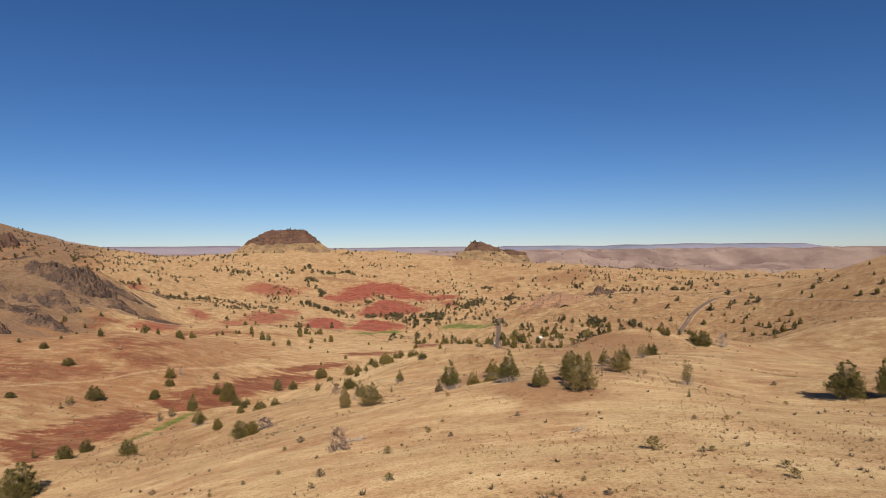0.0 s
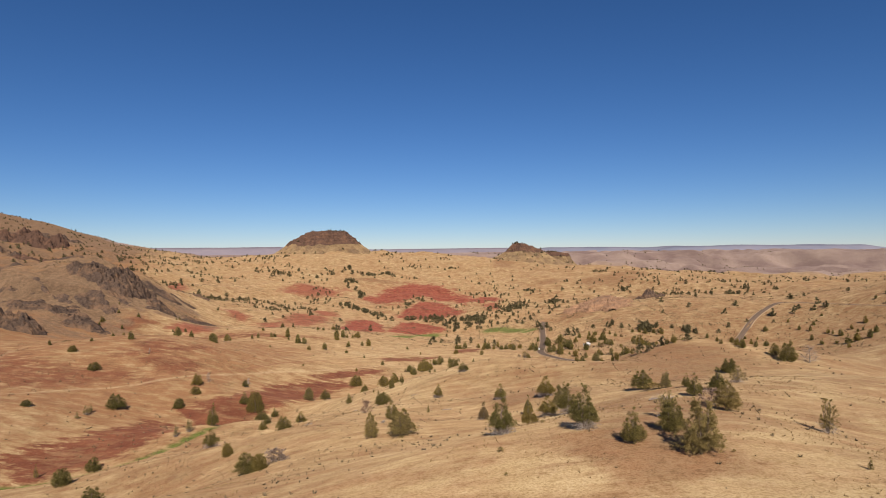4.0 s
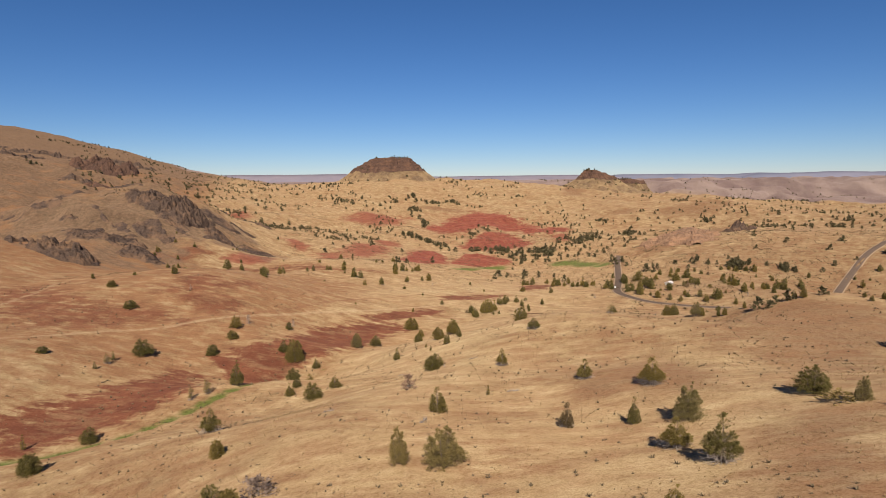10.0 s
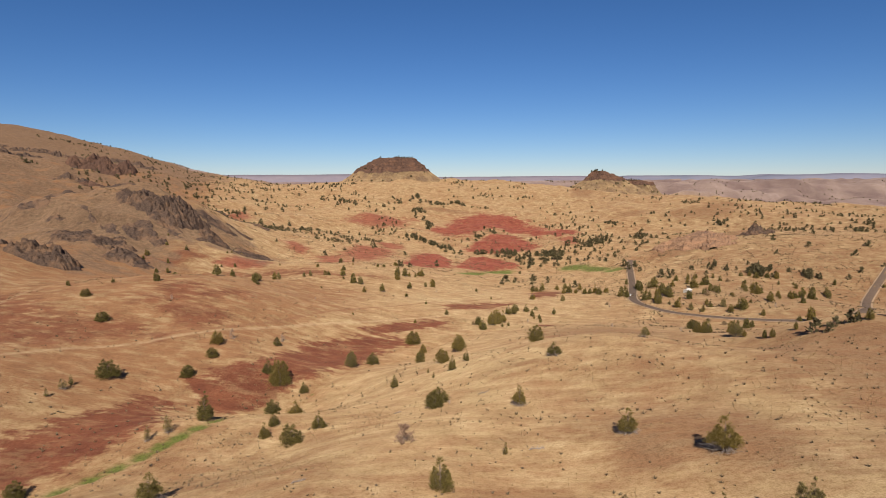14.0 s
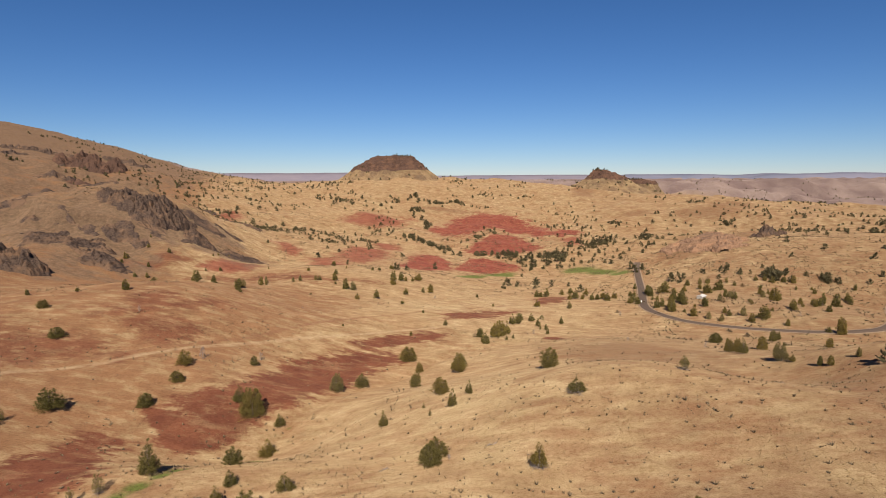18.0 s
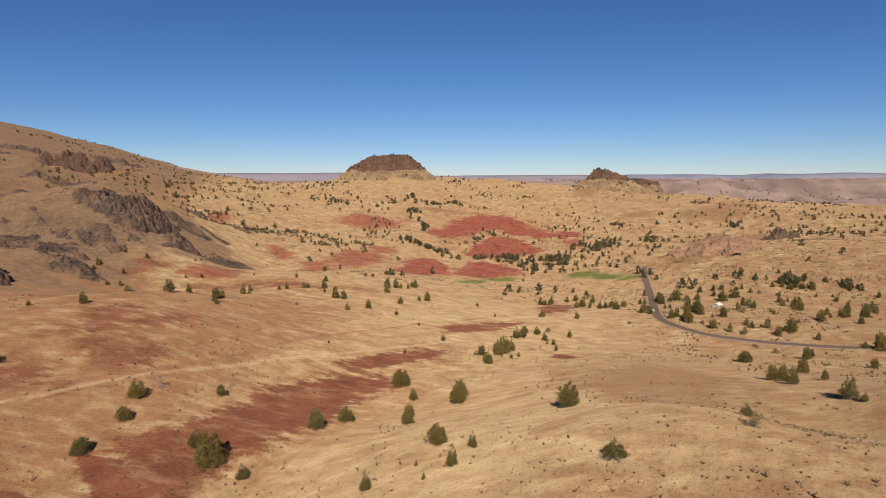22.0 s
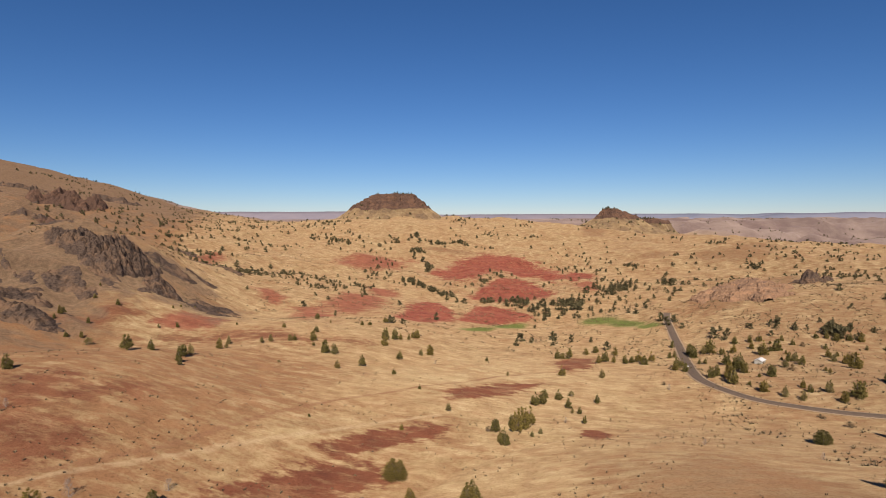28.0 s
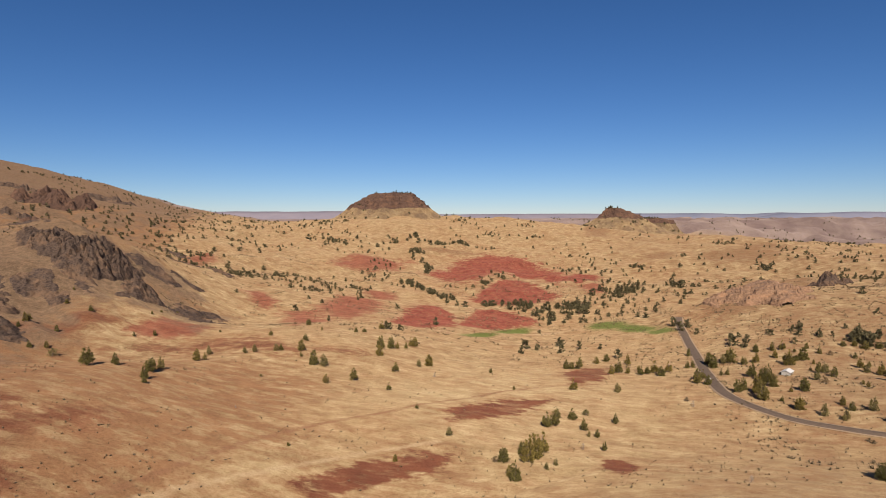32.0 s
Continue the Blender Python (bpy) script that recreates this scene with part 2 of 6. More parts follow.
def inside(x, y, outline, grow=0.25):
    """How deep each place lies inside an outline: 0 on its edge, 1 well within, negative outside."""
    p = np.array(outline, float)
    size = math.sqrt(np.prod(p.max(0) - p.min(0)))
    soft = max(4.0, grow * size)
    out = np.full(x.shape, -2.0)
    reach = 2.2 * soft
    near = np.nonzero((x > p[:, 0].min() - reach) & (x < p[:, 0].max() + reach) & (y > p[:, 1].min() - reach) & (y < p[:, 1].max() + reach))
    if not len(near[0]):
        return out
    q = np.stack([x[near], y[near]], 1)
    far, odd = np.full(len(q), 1e9), np.zeros(len(q), bool)
    for a, b in zip(p, np.roll(p, -1, 0)):
        d = b - a
        t = np.clip(((q - a) @ d) / (d @ d + 1e-9), 0, 1)
        far = np.minimum(far, np.linalg.norm(q - a - t[:, None] * d, axis=1))
        crosses = (a[1] > q[:, 1]) != (b[1] > q[:, 1])
        odd ^= crosses & (q[:, 0] < (b[0] - a[0]) * (q[:, 1] - a[1]) / (b[1] - a[1] + 1e-9) + a[0])
    out[near] = np.clip(np.where(odd, far, -far) / soft, -2, 2)
    return out


def outlines(x, y, some, grow=0.25):
    return np.max([inside(x, y, one, grow) for one in some], 0)


def patches(x, y, some):
    return np.max([spot(x, y, *one) for one in some], 0)


# outlines of bare-soil patches, x and y
RED_BANK = [
    [(-172, 219), (-163, 239), (-159, 264), (-153, 297), (-143, 296), (-121, 249), (-127, 229), (-132, 215), (-142, 206), (-148, 193)],
    [(-151, 320), (-129, 320), (-115, 330), (-103, 323), (-107, 307), (-119, 296), (-130, 297), (-141, 310)],
    [(-115, 348), (-113, 378), (-106, 410), (-92, 427), (-74, 439), (-69, 427), (-82, 409), (-91, 393), (-93, 370), (-93, 355)],
    [(-60, 536), (-59, 557), (-34, 594), (-4, 604), (-18, 580), (-41, 549)],
]
RED_VALE = [
    [(-141, 326), (-127, 346), (-120, 401), (-98, 433), (-79, 441), (-79, 415), (-90, 357), (-98, 334), (-110, 325), (-120, 311), (-130, 308)],
    [(10, 506), (18, 502), (22, 488), (14, 474), (9, 487)],
    [(10, 697), (26, 732), (48, 738), (36, 675), (11, 657)],
    [(-103, 450), (-90, 472), (-62, 492), (-52, 492), (-55, 477), (-70, 464), (-81, 453), (-94, 442)],
]
RED_FLATS = [
    [(-209, 392), (-206, 405), (-192, 410), (-177, 410), (-167, 405), (-171, 387), (-179, 379), (-195, 384)],
    [(-234, 403), (-225, 412), (-213, 420), (-199, 444), (-181, 459), (-180, 441), (-194, 421), (-209, 405), (-224, 393)],
    [(-328, 389), (-303, 387), (-266, 370), (-261, 350), (-264, 334), (-265, 321)],
    [(-264, 354), (-244, 370), (-202, 372), (-194, 363), (-208, 343), (-228, 322)],
]
RED_FLATS_B = [
    [(-194, 376), (-183, 396), (-169, 402), (-168, 387), (-175, 373)],
    [(-246, 350), (-232, 351), (-221, 335), (-224, 327)],
    [(-301, 618), (-284, 638), (-228, 667), (-177, 649), (-141, 660), (-173, 638), (-231, 639), (-265, 621)],
    [(-194, 360), (-189, 364), (-181, 360), (-180, 351), (-184, 349)],
]
RED_DOME = [
    [(-187, 1340), (-154, 1555), (-99, 1621), (-37, 1595), (15, 1560), (53, 1501), (65, 1321), (40, 1287), (11, 1372), (-17, 1343), (-46, 1409), (-76, 1424), (-91, 1291), (-124, 1251), (-163, 1315)],
]
RED_CLAY = [
    [(-93, 1123), (-77, 1240), (-49, 1292), (-17, 1316), (13, 1230), (35, 1145), (-4, 1112), (-39, 1101)],
    [(45, 1343), (93, 1424), (126, 1361), (80, 1276)],
    [(-95, 941), (-81, 1075), (-38, 1077), (0, 1029), (-28, 981), (-64, 945)],
    [(-157, 855), (-162, 974), (-151, 1080), (-107, 1012), (-99, 929), (-124, 858)],
]
RED_SLOPE = [
    [(-259, 928), (-262, 1003), (-236, 1032), (-201, 1020), (-190, 933), (-196, 849), (-229, 867)],
    [(-352, 930), (-340, 949), (-304, 921), (-301, 880), (-323, 891)],
    [(-373, 1335), (-358, 1414), (-310, 1474), (-250, 1506), (-252, 1372), (-280, 1292), (-330, 1272)],
    [(-265, 1146), (-213, 1123), (-193, 1069), (-222, 1044)],
]
RED_SLOPE_B = [
    [(-514, 1067), (-549, 1218), (-493, 1128), (-482, 1033)],
    [(-282, 878), (-252, 907), (-219, 835), (-224, 755)],
    [(-317, 659), (-312, 706), (-270, 701), (-273, 665), (-301, 650)],
    [(79, 1264), (109, 1268), (109, 1182), (81, 1176)],
]
BROWN_SLOPE = [
    [(102, 335), (115, 302), (142, 286), (100, 213), (82, 201), (73, 212), (74, 250)],
    [(52, 160), (59, 142), (36, 103), (29, 105), (30, 118)],
    [(15, 69), (27, 75), (34, 74), (35, 58), (31, 49), (20, 50), (16, 59)],
    [(64, 250), (117, 303), (136, 284), (146, 255), (116, 228), (82, 222)],
]
BROWN_SLOPE_B = [
    [(15, 70), (24, 81), (43, 107), (61, 122), (57, 101), (37, 63), (34, 56), (23, 50), (18, 60)],
    [(16, 220), (48, 219), (50, 171), (36, 175), (19, 193)],
    [(16, 206), (29, 202), (26, 183), (15, 185)],
    [(8, 415), (49, 450), (79, 419), (79, 370), (55, 337), (22, 323), (12, 367)],
    [(85, 317), (106, 300), (65, 227), (65, 245)],
]
# middle x, y, half lengths, turn
RUSTY_SLOPE = [
    (403, 1473, 80, 52, -19), (470, 1528, 59, 48, -20), (272, 1535, 38, 24, -12), (225, 978, 40, 57, -18), (1153, 2776, 158, 142, -25), (-185, 1614, 83, 13, 7),
    (191, 1930, 34, 141, -7), (-466, 784, 43, 168, 38), (-505, 911, 52, 195, 35), (-474, 735, 41, 18, 41), (-366, 789, 53, 37, 31), (-922, 1293, 124, 411, 40),
    (359, 1126, 26, 118, -23),
]
# the last two: count, height
GROVES = [
    (-162, 1666, 86, 13, 6, 34, 7), (-275, 1693, 10, 15, 10, 6, 10), (-248, 1572, 17, 22, 9, 12, 9), (-205, 1445, 9, 54, 9, 8, 9), (-206, 1227, 13, 9, 10, 8, 8),
    (-183, 1209, 10, 13, 9, 6, 8), (-154, 1150, 9, 15, 8, 7, 8), (-133, 1130, 9, 9, 7, 6, 8), (-76, 1262, 10, 10, 3, 7, 6), (-52, 1306, 6, 13, 2, 4, 6),
    (135, 1178, 28, 42, -9, 44, 7), (52, 1090, 22, 15, -5, 22, 9), (-444, 1567, 21, 19, 17, 12, 6), (-322, 1648, 14, 27, 12, 10, 7),
]
MORE_GROVES = [
    (17, 1799, 39, 7, -1, 9, 6), (-89, 1790, 23, 13, 2, 6, 6), (-189, 1943, 21, 7, 6, 6, 6), (178, 2031, 26, 102, -6, 8, 6), (205, 1435, 15, 7, -10, 6, 6),
    (-37, 1103, 48, 7, 1, 12, 8), (-16, 1099, 13, 9, -0, 8, 9), (410, 1377, 14, 24, -20, 10, 7), (428, 1611, 20, 37, -18, 8, 6), (1080, 2419, 45, 162, -26, 16, 7),
    (232, 1259, 13, 79, -14, 9, 7), (203, 1433, 13, 11, -10, 8, 6), (169, 1979, 25, 114, -6, 7, 6), (536, 2737, 48, 50, -12, 12, 6),
]
EDGE_GROVES = [
    (277, 807, 19, 12, -20, 16, 7), (329, 809, 12, 7, -23, 8, 6), (998, 2310, 46, 120, -24, 14, 7), (618, 1239, 15, 24, -27, 8, 6), (434, 1631, 19, 65, -15, 6, 6),
    (116, 304, 9, 8, -24, 4, 5), (-1619, 2065, 88, 22, 39, 14, 7), (-967, 1173, 18, 17, 41, 6, 7), (-1404, 1910, 68, 245, 37, 14, 6), (-1037, 1982, 67, 172, 28, 14, 6),
    (-750, 1364, 22, 11, 30, 8, 6), (-692, 1697, 27, 85, 23, 10, 6), (-564, 1810, 36, 28, 18, 10, 6),
]
SCREE = [
    [(-560, 700), (-470, 745), (-416, 800), (-365, 790), (-319, 804), (-275, 700), (-344, 727), (-378, 676), (-348, 603), (-385, 590), (-449, 600), (-560, 640)],
    [(-470, 745), (-440, 830), (-380, 860), (-340, 820), (-400, 770)],
]
DULL_SLOPE = [
    [(13, 451), (70, 533), (116, 548), (147, 526), (90, 426), (9, 413)],
    [(35, 102), (58, 122), (88, 142), (34, 69), (23, 70)],
    [(-130, 172), (-109, 178), (-100, 213), (-64, 183), (-28, 129), (-17, 79), (-20, 65), (-61, 82)],
    [(-115, 199), (-107, 230), (-92, 243), (-53, 210), (-28, 159), (-100, 184)],
]
EAST_DULL = [
    [(421, 660), (281, 382), (282, 337), (269, 295), (147, 149), (212, 272)],
    [(20, 270), (81, 361), (114, 347), (52, 239), (10, 246)],
    [(105, 278), (133, 271), (64, 152), (62, 169)],
    [(120, 560), (190, 500), (300, 520), (420, 700), (420, 900), (300, 900), (180, 760)],
]
TALUS = [[(134, 967), (168, 993), (212, 1010), (215, 950), (190, 900), (159, 916)]]
STRAW_SLOPE = [
    [(-50, 0), (-30, 90), (0, 130), (60, 195), (110, 245), (205, 285), (230, 260), (150, 150), (60, 0)],
    [(-75, 290), (-50, 330), (-26, 405), (10, 460), (90, 540), (135, 470), (70, 380), (10, 270), (-35, 190)],
    [(-120, 560), (-20, 520), (60, 640), (40, 720), (-60, 700)],
]
DULL_SLOPE_B = [
    [(300, 610), (350, 740), (480, 810), (660, 790), (580, 600), (400, 430), (330, 400)],
    [(150, 330), (260, 400), (420, 560), (520, 700), (480, 780), (330, 600), (200, 430)],
    [(105, 524), (132, 464), (195, 495), (95, 324), (80, 349)],
    [(20, 314), (58, 378), (84, 381), (86, 347), (76, 329), (18, 297)],
    [(8, 225), (29, 239), (47, 227), (57, 212), (50, 201), (6, 211)],
]
RED_HOLLOWS = [
    [(-320, 397), (-297, 397), (-258, 371), (-233, 351), (-233, 333), (-246, 317)],
    [(-200, 397), (-189, 406), (-169, 397), (-169, 382), (-185, 379)],
    [(-234, 432), (-228, 448), (-209, 449), (-200, 430), (-203, 414), (-210, 407)],
    [(-379, 602), (-353, 665), (-326, 677), (-337, 630), (-361, 592)],
]
GREEN_PATCH = [(-66, 895, 34, 9, 60), (-30, 960, 34, 11, 55), (82, 985, 22, 20, 0), (108, 955, 32, 15, -55), (128, 918, 18, 10, -60)]
PALE_WASH = [(-100, 868, 60, 3, 25), (-5, 960, 60, 4, 25), (-60, 1085, 60, 3, 20)]

# ---- materials ----


def material(name, rough=0.9):
    mat = bpy.data.materials.new(name)
    mat.use_nodes = True
    nodes, links = mat.node_tree.nodes, mat.node_tree.links
    shade = nodes["Principled BSDF"]
    shade.inputs["Roughness"].default_value = rough
    shade.inputs["Specular IOR Level"].default_value = 0.15
    return mat, nodes, links, shade


def noise_node(nodes, links, coords, scale, detail=4.0, rough=0.55, stretch=None):
    n = nodes.new("ShaderNodeTexNoise")
    n.inputs["Scale"].default_value, n.inputs["Detail"].default_value, n.inputs["Roughness"].default_value = scale, detail, rough
    if stretch:
        m = nodes.new("ShaderNodeMapping")
        m.inputs["Scale"].default_value = stretch
        links.new(coords, m.inputs[0])
        coords = m.outputs[0]
    links.new(coords, n.inputs["Vector"])
    return n.outputs["Fac"]


def ramp(nodes, links, value, *stops):
    r = nodes.new("ShaderNodeValToRGB")
    while len(r.color_ramp.elements) < len(stops):
        r.color_ramp.elements.new(0.5)
    for e, (at, colour) in zip(r.color_ramp.elements, stops):
        e.position, e.color = at, (*colour, 1) if len(colour) == 3 else colour
    links.new(value, r.inputs[0])
    return r.outputs[0]


def mixed(nodes, links, fac, a, b, blend="MIX"):
    m = nodes.new("ShaderNodeMix")
    m.data_type, m.blend_type = "RGBA", blend
    for socket, value in ((m.inputs[0], fac), (m.inputs[6], a), (m.inputs[7], b)):
        if isinstance(value, (float, int)):
            socket.default_value = value
        elif isinstance(value, tuple):
            socket.default_value = (*value, 1)
        else:
            links.new(value, socket)
    return m.outputs[2]


def calc(nodes, links, op, *values):
    m = nodes.new("ShaderNodeMath")
    m.operation = op
    for socket, value in zip(m.inputs, values):
        if isinstance(value, (float, int)):
            socket.default_value = value
        else:
            links.new(value, socket)
    return m.outputs[0]


def step_node(nodes, links, value, low, high):
    m = nodes.new("ShaderNodeMapRange")
    m.interpolation_type = "SMOOTHSTEP"
    m.inputs[1].default_value, m.inputs[2].default_value = low, high
    links.new(value, m.inputs[0])
    return m.outputs[0]


def bump_node(nodes, links, shade, height, strength, distance):
    b = nodes.new("ShaderNodeBump")
    b.inputs["Strength"].default_value, b.inputs["Distance"].default_value = strength, distance
    links.new(height, b.inputs["Height"])
    links.new(b.outputs[0], shade.inputs["Normal"])


def ground_material():
    mat, nodes, links, shade = material("dry_grassland")
    pos = nodes.new("ShaderNodeNewGeometry").outputs["Position"]
    ragged = noise_node(nodes, links, pos, 0.035, 9, 0.68)
    rag_fine = noise_node(nodes, links, pos, 0.22, 7, 0.7)

    def mask(name, spread, wide=0.12, grain=None):
        a = nodes.new("ShaderNodeAttribute")
        a.attribute_name = name
        v = calc(nodes, links, "MULTIPLY_ADD", calc(nodes, links, "SUBTRACT", grain or ragged, 0.5), spread, a.outputs["Fac"])
        return step_node(nodes, links, v, -wide, wide)

    def part_of(value, share):
        return calc(nodes, links, "MULTIPLY", value, share)

    wide = noise_node(nodes, links, pos, 0.010, 5, 0.6)
    mid = noise_node(nodes, links, pos, 0.085, 7, 0.66)
    fine = noise_node(nodes, links, pos, 0.9, 6, 0.72)
    tuft = noise_node(nodes, links, pos, 3.2, 4, 0.75)
    streak = noise_node(nodes, links, pos, 0.075, 8, 0.7, (1.0, 2.4, 1.0))
    blend_grain = calc(nodes, links, "MULTIPLY", calc(nodes, links, "ADD", streak, ragged), 0.5)
    grass = ramp(nodes, links, mid, (0.30, (0.232, 0.158, 0.084)), (0.5, (0.322, 0.234, 0.130)), (0.68, (0.42, 0.325, 0.195)))
    grass = mixed(nodes, links, part_of(step_node(nodes, links, wide, 0.42, 0.62), 0.35), grass, (0.315, 0.198, 0.104))
    soil = ramp(nodes, links, fine, (0.3, (0.122, 0.070, 0.039)), (0.7, (0.200, 0.122, 0.072)))
    grass = mixed(nodes, links, part_of(step_node(nodes, links, streak, 0.52, 0.62), 0.16), grass, soil)
    grass = mixed(nodes, links, part_of(step_node(nodes, links, rag_fine, 0.55, 0.68), 0.28), grass, soil)
    straw = ramp(nodes, links, rag_fine, (0.36, (0.345, 0.262, 0.145)), (0.62, (0.455, 0.362, 0.218)))
    grass = mixed(nodes, links, part_of(mask("straw", 3.5, 0.8, blend_grain), 0.62), grass, straw)
    grass = mixed(nodes, links, part_of(mask("brown", 3.0, 0.5, blend_grain), 0.78), grass, soil)
    grass = mixed(nodes, links, part_of(mask("dull", 4.5, 0.9, blend_grain), 0.62), grass, mixed(nodes, links, step_node(nodes, links, rag_fine, 0.42, 0.58), (0.235, 0.160, 0.090), (0.150, 0.098, 0.060)))
    redsoil = ramp(nodes, links, mid, (0.3, (0.090, 0.029, 0.018)), (0.7, (0.165, 0.060, 0.033)))
    lines = step_node(nodes, links, streak, 0.38, 0.54)
    broken = calc(nodes, links, "ADD", calc(nodes, links, "MULTIPLY", blend_grain, 0.7), part_of(rag_fine, 0.3))
    warm = ramp(nodes, links, mid, (0.3, (0.156, 0.074, 0.038)), (0.7, (0.238, 0.120, 0.060)))
    grass = mixed(nodes, links, part_of(calc(nodes, links, "MULTIPLY", mask("warm", 4.0, 0.8, broken), part_of(calc(nodes, links, "ADD", lines, 0.8), 0.56)), 0.85), grass, warm)
    grass = mixed(nodes, links, part_of(calc(nodes, links, "MULTIPLY", mask("redsoil", 4.5, 0.5, broken), part_of(calc(nodes, links, "ADD", lines, 1.2), 0.46)), 0.72), grass, redsoil)
    grass = mixed(nodes, links, part_of(calc(nodes, links, "MULTIPLY", mask("bank", 6.0, 0.3, broken), part_of(calc(nodes, links, "ADD", lines, 2.6), 0.28)), 0.95), grass, redsoil)
    clay = ramp(nodes, links, mid, (0.3, (0.122, 0.028, 0.020)), (0.7, (0.235, 0.070, 0.046)))
    grass = mixed(nodes, links, part_of(mask("rust", 4.0, 0.6, broken), 0.35), grass, clay)
    wet = calc(nodes, links, "MULTIPLY", mask("clay", 5.5, 0.3, broken), part_of(calc(nodes, links, "ADD", step_node(nodes, links, rag_fine, 0.34, 0.52), 0.9), 0.53))
    grass = mixed(nodes, links, wet, grass, clay)
    grass = mixed(nodes, links, part_of(mask("faint", 5.0, 0.7, broken), 0.75), grass, clay)
    grass = mixed(nodes, links, part_of(mask("track", 1.2, 0.4, rag_fine), 0.75), grass, (0.185, 0.092, 0.052))
    grass = mixed(nodes, links, part_of(mask("wash", 1.6, 0.5, rag_fine), 0.5), grass, (0.385, 0.285, 0.180))
    green = ramp(nodes, links, fine, (0.3, (0.035, 0.062, 0.010)), (0.7, (0.100, 0.130, 0.026)))
    grass = mixed(nodes, links, part_of(mask("green", 2.6, 0.4, broken), 0.85), grass, green)
    stone = ramp(nodes, links, rag_fine, (0.35, (0.069, 0.047, 0.033)), (0.65, (0.202, 0.135, 0.091)))
    grass = mixed(nodes, links, part_of(mask("stone", 2.4, 0.3), 0.7), grass, stone)
    # mauve of distance haze, put into the base colour of the far ground
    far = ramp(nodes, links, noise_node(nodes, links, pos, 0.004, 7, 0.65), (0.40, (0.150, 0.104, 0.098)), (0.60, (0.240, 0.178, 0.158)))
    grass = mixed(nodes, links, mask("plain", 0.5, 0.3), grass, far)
    speck = mixed(nodes, links, step_node(nodes, links, tuft, 0.40, 0.54), (0.74, 0.69, 0.62), (1.0, 1.0, 1.0))
    blot = mixed(nodes, links, step_node(nodes, links, fine, 0.38, 0.50), (0.80, 0.76, 0.71), (1.0, 1.0, 1.0))
    grass = mixed(nodes, links, 1.0, grass, speck, "MULTIPLY")
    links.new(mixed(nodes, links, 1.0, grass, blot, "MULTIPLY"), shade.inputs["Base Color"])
    shade.inputs["Diffuse Roughness"].default_value = 1.0
    relief = calc(nodes, links, "ADD", fine, part_of(tuft, 0.5))
    bump_node(nodes, links, shade, relief, 0.5, 0.3)
    return mat


def rock_material(name, dark, light, stain):
    mat, nodes, links, shade = material(name, 0.92)
    pos = nodes.new("ShaderNodeNewGeometry").outputs["Position"]
    big = noise_node(nodes, links, pos, 0.06, 5, 0.65)
    small = noise_node(nodes, links, pos, 0.5, 6, 0.7, (1.0, 1.0, 2.5))
    rock = ramp(nodes, links, small, (0.3, dark), (0.72, light))
    rock = mixed(nodes, links, step_node(nodes, links, big, 0.45, 0.65), rock, stain)
    links.new(rock, shade.inputs["Base Color"])
    bump_node(nodes, links, shade, small, 1.0, 1.5)
    return mat


def leaf_material(name, dark, light):
    mat, nodes, links, shade = material(name, 0.75)
    info = nodes.new("ShaderNodeObjectInfo").outputs["Random"]
    island = nodes.new("ShaderNodeNewGeometry").outputs["Random Per Island"]
    leaf = ramp(nodes, links, island, (0.0, dark), (1.0, light))
    tone = ramp(nodes, links, info, (0.0, (0.78, 0.82, 0.8)), (0.5, (1.0, 1.0, 1.0)), (1.0, (1.25, 1.12, 0.95)))
    leaf = mixed(nodes, links, 1.0, leaf, tone, "MULTIPLY")
    links.new(leaf, shade.inputs["Base Color"])
    thin, both = nodes.new("ShaderNodeBsdfTranslucent"), nodes.new("ShaderNodeMixShader")
    links.new(leaf, thin.inputs["Color"])
    both.inputs[0].default_value = 0.35
    links.new(shade.outputs[0], both.inputs[1])
    links.new(thin.outputs[0], both.inputs[2])
    links.new(both.outputs[0], nodes["Material Output"].inputs["Surface"])
    return mat


def plain_material(name, a, b, scale, rough=0.85, strength=0.3, distance=0.05):
    mat, nodes, links, shade = material(name, rough)
    pos = nodes.new("ShaderNodeTexCoord").outputs["Object"]
    v = noise_node(nodes, links, pos, scale, 6, 0.65)
    links.new(ramp(nodes, links, v, (0.3, a), (0.7, b)), shade.inputs["Base Color"])
    bump_node(nodes, links, shade, v, strength, distance)
    return mat


GROUND = ground_material()
DARK_ROCK = rock_material("dark_basalt", (0.022, 0.015, 0.013), (0.15, 0.098, 0.074), (0.165, 0.098, 0.062))
RED_ROCK = rock_material("rusty_rock", (0.024, 0.015, 0.013), (0.155, 0.085, 0.06), (0.135, 0.072, 0.047))
ORANGE_ROCK = rock_material("orange_tuff", (0.11, 0.055, 0.035), (0.40, 0.245, 0.155), (0.33, 0.185, 0.11))
LEAF = leaf_material("juniper_foliage", (0.080, 0.066, 0.022), (0.262, 0.206, 0.070))
PALE_LEAF = leaf_material("pale_juniper_foliage", (0.12, 0.094, 0.040), (0.34, 0.262, 0.108))
# duller, greyer version of LEAF: haze over far trees mixed into their colour
FAR_LEAF = leaf_material("hazy_juniper_foliage", (0.074, 0.062, 0.034), (0.200, 0.160, 0.082))
BROWN_LEAF = leaf_material("dying_juniper_foliage", (0.10, 0.066, 0.035), (0.25, 0.17, 0.085))
MAUVE_TWIG = leaf_material("bare_shrub_twigs", (0.20, 0.14, 0.11), (0.36, 0.265, 0.215))
SAGE = leaf_material("dry_brush", (0.13, 0.093, 0.056), (0.26, 0.19, 0.118))
BARK = plain_material("juniper_bark", (0.09, 0.06, 0.045), (0.25, 0.19, 0.15), 6.0)
